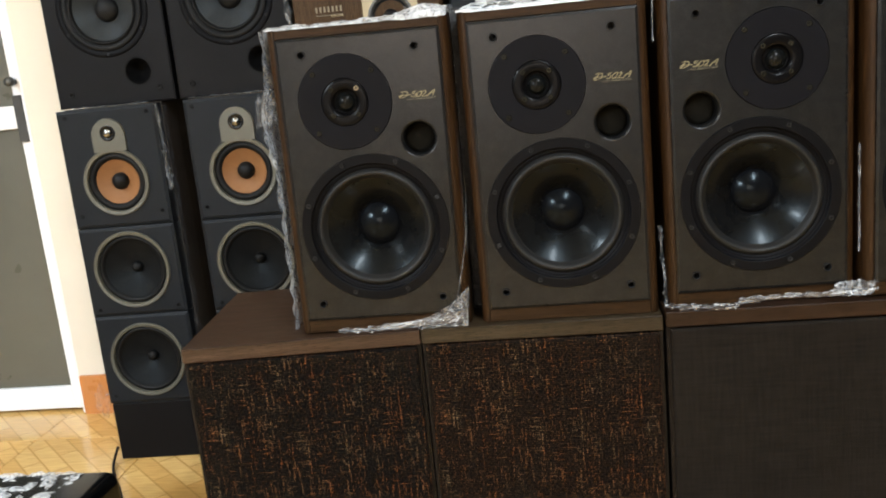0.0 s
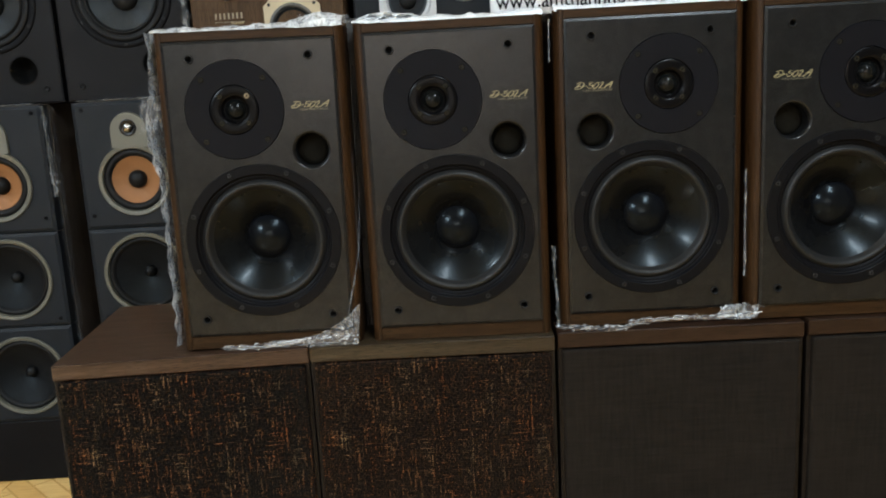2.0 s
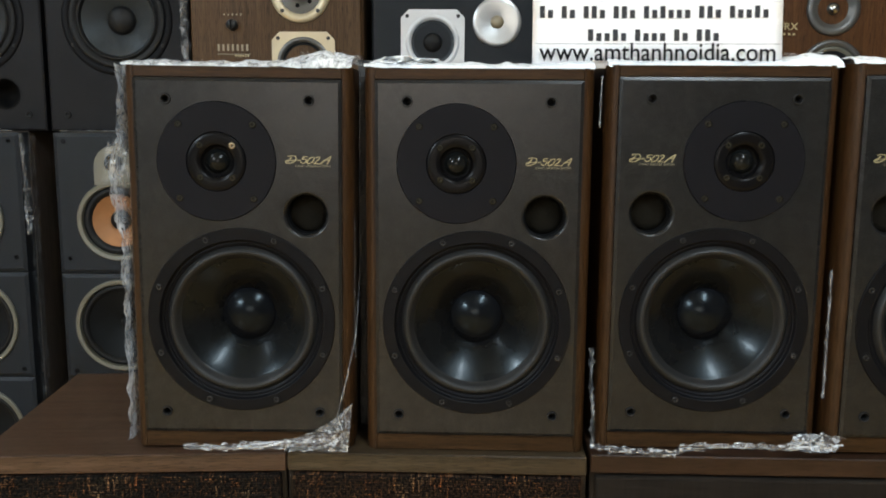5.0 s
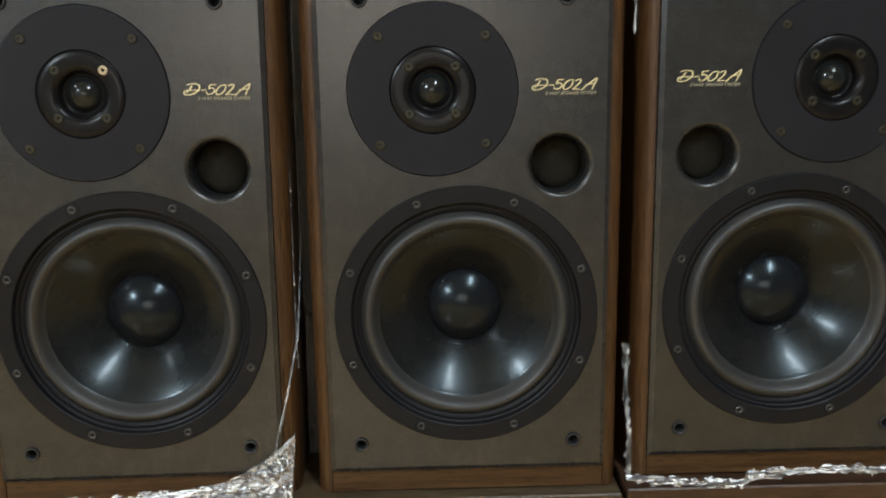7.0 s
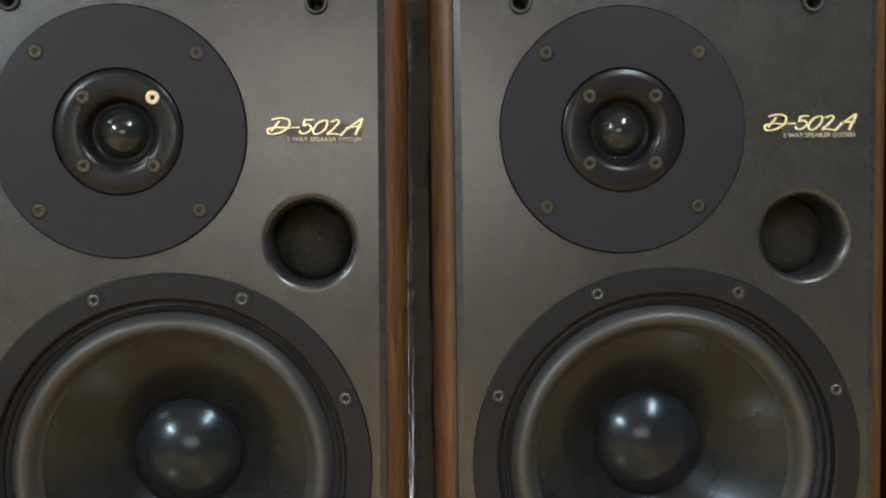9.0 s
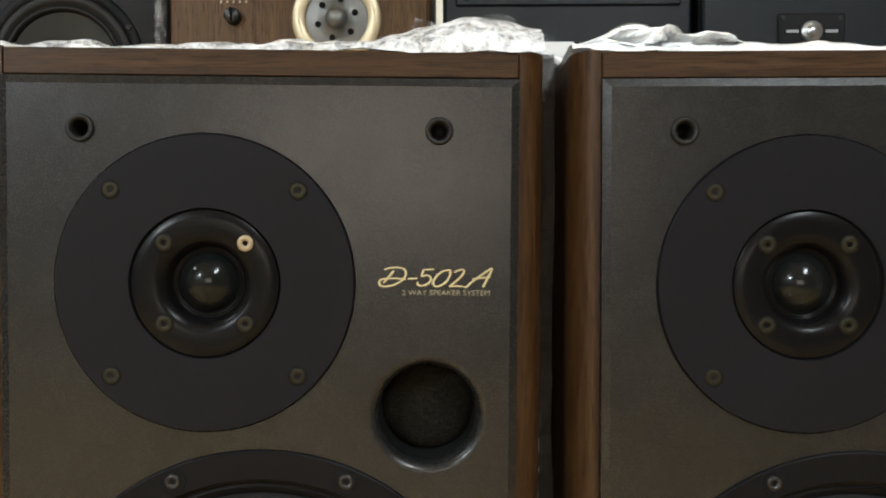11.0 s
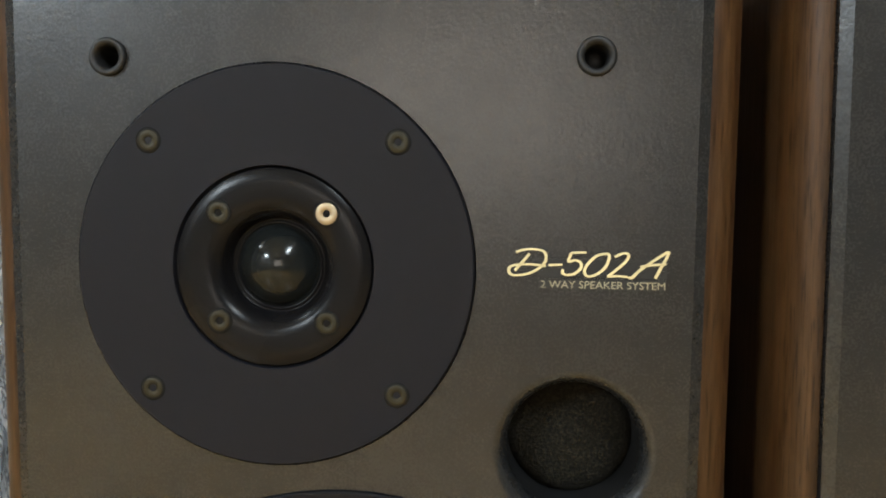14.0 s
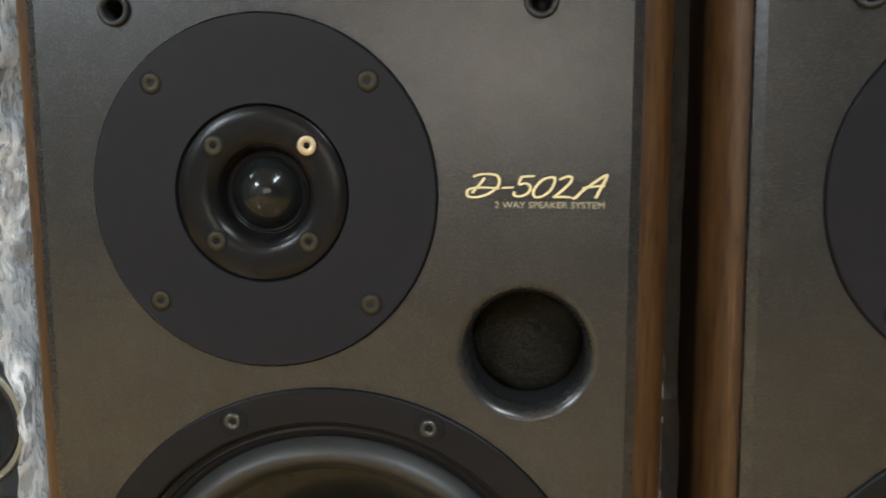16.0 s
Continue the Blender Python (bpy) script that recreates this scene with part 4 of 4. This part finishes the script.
red = shelf_box(0.665, 0.354, 0, teak_red, teak_red, "red walnut three-way loudspeaker with dark driver rings")
tw = part("tweeter", lathe([(0.052, 0.003), (0.052, -0.004), (0.049, -0.007), (0.038, -0.006), (0.034, -0.001), (0.018, 0.003)], 48), steel_ring, red, "dark round tweeter", True, pose(0.704 - 0.665, 0, 1.217 - STAND))
part("dome", lathe([(0.019, 0.004), (0.0125, 0.0), (0.011, -0.006), (0.006, -0.010), (0, -0.011)], 24), chrome, tw, "", True)
md = part("midrange_driver", lathe([(0.064, 0.003), (0.064, -0.004), (0.061, -0.007), (0.052, -0.006), (0.050, -0.002)], 48), steel_ring, red, "dark round midrange driver", True, pose(0.708 - 0.665, 0, 1.094 - STAND))
part("surround", lathe([(0.051, -0.003), (0.047, -0.008), (0.042, -0.003)], 48), ring_olive, md, "", True)
part("cone", lathe([(0.043, -0.003), (0.02, 0.002), (0.0, 0.003)], 40), cone_paper, md, "", True)
lettering("model_number", "D-77FRX", gold, 0.020, red, pose(0.556 - 0.665, -0.0012, 1.176 - STAND, 90), 0.0, 0.0004, width=0.080, label="gold lettering")
bars(red, 0.600 - 0.665, 1.166 - STAND, 0.038, 0.004, 4, gold)

far = shelf_box(1.03, 0.334, 0, charcoal, slate, "slate-black loudspeaker with a narrow horn and silver disc")
square_mid(far, 0.878 - 1.03 + 0.016, 1.140 - STAND, 0.078, 0.031, white_metal, cone_paper, steel_ring, rubber)
fd = part("tweeter", lathe([(0.043, 0.002), (0.043, -0.003), (0.0415, -0.0045), (0.034, -0.004), (0.018, -0.002), (0.012, -0.001)], 48), silver, far, "spun aluminium tweeter disc", True, pose(0.975 - 1.03, 0, 1.205 - STAND))
part("dome", lathe([(0.0125, 0.0)] + [(0.0115 * math.cos(a), -0.001 - 0.008 * math.sin(a)) for a in (math.pi / 2 * i / 6 for i in range(6))] + [(0, -0.009)], 24), tan_dome, fd, "", True)


# ---- paper sign ----
sign = root("paper_sign", pose(0.064, 0.036, 1.0605, -8, 0, -1.0), "white printed paper sign standing on the loudspeakers", "sign")


def wave(x, z):
    return 0.003 * math.sin(3.2 * x / 0.297 + 0.5) * (0.4 + z / 0.21) + 0.0008 * math.sin(9 * z / 0.21)


def paper():
    bm = bmesh.new()
    nx, nz = 24, 16
    rows = [[bm.verts.new((0.297 * i / nx, wave(0.297 * i / nx, 0.21 * j / nz), 0.21 * j / nz)) for i in range(nx + 1)] for j in range(nz + 1)]
    for j in range(nz):
        for i in range(nx):
            bm.faces.new((rows[j][i], rows[j][i + 1], rows[j + 1][i + 1], rows[j + 1][i]))
    bmesh.ops.solidify(bm, geom=bm.faces[:], thickness=0.0006)
    return bm


part("sheet", paper(), paper_white, sign, "slightly wavy white paper", True)
lettering("web_address", "www.amthanhnoidia.com", ink, 0.031, sign, pose(0.0085, -0.0035, 0.0085, 90), 0.0, 0.0004, width=0.280, bold=0.0002)
part("rule", box(0.004, 0.293, -0.0034, -0.0028, 0.0284, 0.0288), ink, sign)
# start, foot, letter height, and the letters of each word
LINES = ((0.0085, 0.0604, 0.0145, (2, 2, 3, 3, 6, 3, 5), 0.275), (0.067, 0.033, 0.0140, (5, 4, 2, 3), 0.159), (0.036, 0.096, 0.024, (4, 5, 5, 6), 0.210))
for x, z, h, words, span in LINES:
    step = span / (sum(words) + 0.7 * (len(words) - 1))
    for count in words:
        for i in range(count):
            tall = 1.0 if i == 0 or (i * 5 + count) % 4 == 0 else 0.68
            y = min(wave(x, z), wave(x + step, z), wave(x, z + h)) - 0.0012
            part("lettering_bar", box(x, x + step * 0.62, y, y + 0.0004, z, z + h * tall), ink_soft, sign)
            x += step
        x += step * 0.7


# ---- stretch film ----
def film_thing(name, bm, mat, label, m=None):
    o = link_mesh(name, bm, mat, None, "", True, m)
    return tagged(o, label, "plastic film")


def top_film(x0, w, z, y0, seed, hump, amp=0.004):
    def fold(q, u, v):
        h = 0.0085 + 0.0035 * noise.noise(Vector((u * 6, seed * 3.1, 0))) + 0.002 * noise.noise(Vector((u * 25, seed, 4)))
        h += hump * math.exp(-((u - 0.89) / 0.12) ** 2)
        rise = h * min(1.0, v * 12) ** 0.5
        return Vector((x0 + q.x, y0 + q.z, z - 0.0015 + rise - q.y * 0.6))
    return crumpled(w, 0.255, 70, 60, amp, 26, seed, fold)


TOPS = ((-0.428, 0.277, 1.0603, 0.003, 1), (-0.137, 0.274, 1.0593, 0.007, 2), (0.152, 0.275, 1.0643, 0.015, 3), (0.435, 0.274, 1.0663, 0.004, 4))
for x0, w, z, y0, sd in TOPS:
    film_thing("stretch_film", top_film(x0, w, z, y0, sd, 0.013 if sd == 1 else 0.006 if sd == 3 else 0.0), wrap_loose_top if sd == 1 else wrap_top, "white crumpled packing film on a cabinet top")


def side_film(q, u, v):
    bulge = 0.017 - 0.006 * v + 0.004 * noise.noise(Vector((u * 3, v * 4, 2.0))) + 0.024 * math.exp(-((v - 0.70) / 0.11) ** 2) * (1 - 0.6 * u)
    return Vector((-0.4285 - bulge * 0.55 + q.y * 0.7 - 0.004 * (1 - v), 0.006 + q.x, 0.59 + q.z))


film_thing("stretch_film", crumpled(0.25, 0.472, 40, 90, 0.007, 30, 5, side_film), wrap_side, "clear stretch film bunched along a cabinet side")


def clump(cx, cy, cz, sx, sy, sz, seed):
    """A heap of film: one crumpled sheet bunched into a small space."""
    def bunch(q, u, v):
        p = Vector((u * 3.1, v * 2.3, seed * 1.7))
        a = noise.noise(p * 1.4), noise.noise(p * 1.4 + Vector((9, 0, 0))), noise.noise(p * 1.4 + Vector((0, 9, 0)))
        r = 1 - 0.55 * abs(2 * u - 1) ** 2
        return Vector((cx + sx * (u - 0.5 + 0.22 * a[0]), cy - sy * (0.3 + 0.7 * a[1]) * r + q.y * 0.6, cz + sz * ((v - 0.5) * r + 0.28 * a[2]) + q.y * 0.4))
    return crumpled(1.0, 1.0, 44, 30, min(sx, sz) * 0.35, 9, seed, bunch)


def corner_fan(x0, x1, z0, y0, rise, seed):
    """Film drawn into folds that climb towards one corner."""
    def fold(q, u, v):
        top = 0.010 + rise * u ** 3
        ridge = 0.004 * noise.noise(Vector((u * 5 + v * 2, (v - u) * 9, seed)))
        return Vector((x0 + (x1 - x0) * (u + 0.04 * v), y0 - 0.004 - abs(ridge) * 1.6 - 0.004 * u * (1 - v) + q.y * 0.3, z0 + top * v + ridge * 0.8))
    return crumpled(1.0, 1.0, 70, 24, 0.006, 8, seed, fold)


film_thing("stretch_film", clump(-0.445, 0.02, 0.945, 0.03, 0.02, 0.05, 11), wrap_white, "knot of bunched stretch film at a cabinet edge")


def ribbon(points, width, amp, seed, steps=60):
    """A crumpled ribbon of film along a line."""
    bm = bmesh.new()
    pts = [Vector(p) for p in points]
    rows = []
    for i in range(steps + 1):
        f = i / steps * (len(pts) - 1)
        k = min(int(f), len(pts) - 2)
        c = pts[k].lerp(pts[k + 1], f - k)
        row = []
        for j in range(7):
            u = j / 6 - 0.5
            nz = Vector((noise.noise(Vector((i * 0.4, j * 0.7, seed))), noise.noise(Vector((i * 0.4, j * 0.7, seed + 9))), noise.noise(Vector((i * 0.4, j * 0.7, seed + 19)))))
            wloc = width * (0.45 + 1.5 * abs(noise.noise(Vector((i * 0.16, seed, 3)))))
            row.append(bm.verts.new(c + Vector((0, -abs(math.cos(u * 3)) * amp, u * wloc)) + nz * amp))
        rows.append(row)
    for a, b in zip(rows, rows[1:]):
        for j in range(6):
            bm.faces.new((a[j], a[j + 1], b[j + 1], b[j]))
    return bm


def upright(points, width, amp, seed, steps=60):
    bm = ribbon([(z, y, x) for x, y, z in points], width, amp, seed, steps)
    for v in bm.verts:
        v.co = Vector((v.co.z, v.co.y, v.co.x))
    return bm


LOOSE = (
    (ribbon([(-0.895, 0.805, 0.967), (-0.80, 0.802, 0.9672), (-0.72, 0.799, 0.968), (-0.66, 0.798, 0.967)], 0.006, 0.003, 51), wrap_white, "thin film lying on the top edge of a tall cabinet"),
    (ribbon([(-1.24, 0.803, 0.967), (-1.12, 0.802, 0.967), (-1.00, 0.808, 0.967)], 0.004, 0.003, 52), wrap_white, "thin film lying on the top edge of a tall cabinet"),
    (upright([(-0.981, 0.806, 0.96), (-0.979, 0.810, 0.86), (-0.979, 0.812, 0.74)], 0.012, 0.007, 53, 70), wrap_thin, "torn film hanging on the edge of a tall cabinet"),
    (ribbon([(-0.365, -0.012, 0.590), (-0.30, -0.014, 0.592), (-0.23, -0.012, 0.598), (-0.165, -0.006, 0.602)], 0.009, 0.004, 21), wrap_foot, "loose stretch film along a cabinet foot"),
    (corner_fan(-0.30, -0.158, 0.588, -0.006, 0.052, 22), wrap_fan, "folds of stretch film drawn into a cabinet corner"),
    (upright([(-0.175, -0.007, 0.62), (-0.160, -0.003, 0.68), (-0.151, 0.020, 0.73), (-0.1500, 0.055, 0.80), (-0.1500, 0.065, 1.03)], 0.0022, 0.0011, 23), wrap_thread, "thin torn film between two cabinets"),
    (upright([(-0.1524, 0.018, 1.056), (-0.1528, 0.022, 0.96), (-0.1522, 0.024, 0.87), (-0.1527, 0.024, 0.78), (-0.1522, 0.022, 0.70)], 0.0014, 0.0008, 61, 160), wrap_edge, "thin torn film along a cabinet edge"),
    # added sheet, only there to make the gap as dark as its shade
    (crumpled(0.017, 0.484, 14, 90, 0.003, 40, 34, lambda q, u, v: Vector((-0.1545 + q.x, 0.085 + q.y, 0.588 + q.z))), gap_shade, "dark sheet added for the shade in the gap between two cabinets"),
    (upright([(0.146, -0.002, 0.600), (0.146, 0.000, 0.64), (0.143, 0.004, 0.67), (0.143, 0.01, 0.72)], 0.006, 0.0025, 24, 60), wrap_thin, "torn film hanging on a cabinet edge"),
    (upright([(0.144, 0.012, 0.99), (0.1445, 0.011, 1.02), (0.145, 0.010, 1.05)], 0.0025, 0.0014, 25), wrap_clear, "torn film hanging on a cabinet edge"),
    (ribbon([(0.143, -0.006, 0.598), (0.20, -0.010, 0.594), (0.245, -0.014, 0.594), (0.255, -0.014, 0.602), (0.33, -0.014, 0.606), (0.37, -0.016, 0.604), (0.435, -0.014, 0.608)], 0.010, 0.004, 26, 120), wrap_foot, "loose stretch film along a cabinet foot"),
    (clump(0.415, -0.014, 0.610, 0.060, 0.012, 0.022, 27), wrap_fan, "bunched stretch film at a cabinet corner"),
    (upright([(0.4295, 0.010, 0.66), (0.430, 0.012, 0.74), (0.4305, 0.014, 0.82)], 0.004, 0.0025, 28), wrap_clear, "thin torn film between two cabinets"),
    (crumpled(0.05, 0.62, 16, 90, 0.005, 26, 29, lambda q, u, v: Vector((-0.979 + q.y * 0.9 - 0.004 * u, 0.815 + q.x, 0.335 + q.z))), wrap_white, "stretch film down the side of a tall cabinet"),
    (upright([(-0.59, 0.735, 1.30), (-0.592, 0.735, 1.20), (-0.59, 0.74, 1.10)], 0.018, 0.010, 30), wrap_white, "stretch film down a cabinet edge"),
    (clump(-0.185, 0.06, 1.0685, 0.075, 0.10, 0.022, 31), wrap_white, "bunched clear film on a cabinet top"),
    (clump(-0.09, 0.05, 1.0665, 0.085, 0.06, 0.013, 32), wrap_top, "bunched clear film on a cabinet top"),
    (clump(0.39, 0.07, 1.0725, 0.07, 0.09, 0.016, 33), wrap_white, "bunched clear film on a cabinet top"),
)
for bm, mat, label in LOOSE:
    torn = film_thing("stretch_film", bm, mat, label)
    torn.data.shade_flat()


# ---- floor clutter ----
crate = root("black_loudspeaker", pose(-1.06, 0.30, 0), "black round-edged loudspeaker lying wrapped in film", "loudspeaker")
part("body", box(-0.35, 0.10, -0.30, 0.0, 0, 0.22, 0.025, 4), gloss_black, crate, "", True)


def crate_top(q, u, v):
    return Vector((-1.40 + q.x, 0.01 + q.z, 0.223 - q.y))


film_thing("stretch_film", crumpled(0.37, 0.28, 50, 40, 0.012, 22, 41, crate_top), wrap_loose_top, "crumpled clear film on a black cabinet")


film_thing("stretch_film", clump(-1.445, 1.10, 0.062, 0.05, 0.03, 0.10, 71), wrap_white, "small scrap of clear film by the skirting").data.shade_flat()


def cable(points, r, label):
    cu = bpy.data.curves.new("cable", "CURVE")
    cu.dimensions, cu.bevel_depth, cu.bevel_resolution, cu.resolution_u = "3D", r, 3, 10
    sp = cu.splines.new("NURBS")
    sp.points.add(len(points) - 1)
    sp.use_endpoint_u = True
    for p, c in zip(sp.points, points):
        p.co = (*c, 1)
    cu.materials.append(rubber)
    return tagged(new("cable", cu), label, "cable")


cable([(-1.262, 0.82, 0.03), (-1.262, 0.79, 0.012), (-1.235, 0.72, 0.004), (-1.175, 0.64, 0.004), (-1.12, 0.55, 0.004), (-1.06, 0.45, 0.004), (-0.96, 0.34, 0.004)], 0.004, "thin black speaker cable lying on the floor")

# ---- floor tiles ----
TILE = 0.4
tile_mesh = None
for ix in range(int(6.4 / TILE)):
    for iy in range(int(6.4 / TILE)):
        x, y = -3.2 + TILE * ix, 1.36 - TILE * (iy + 1)
        if y < -5.0:
            continue
        if tile_mesh is None:
            o = link_mesh("floor_tile", box(0.0012, TILE - 0.0012, 0.0012, TILE - 0.0012, -0.004, 0.0, 0.0008, 1), floor_tile, floor)
            tile_mesh = o.data
        else:
            o = new("floor_tile", tile_mesh)
            o.parent = floor
        o.matrix_basis = pose(x, y, 0)
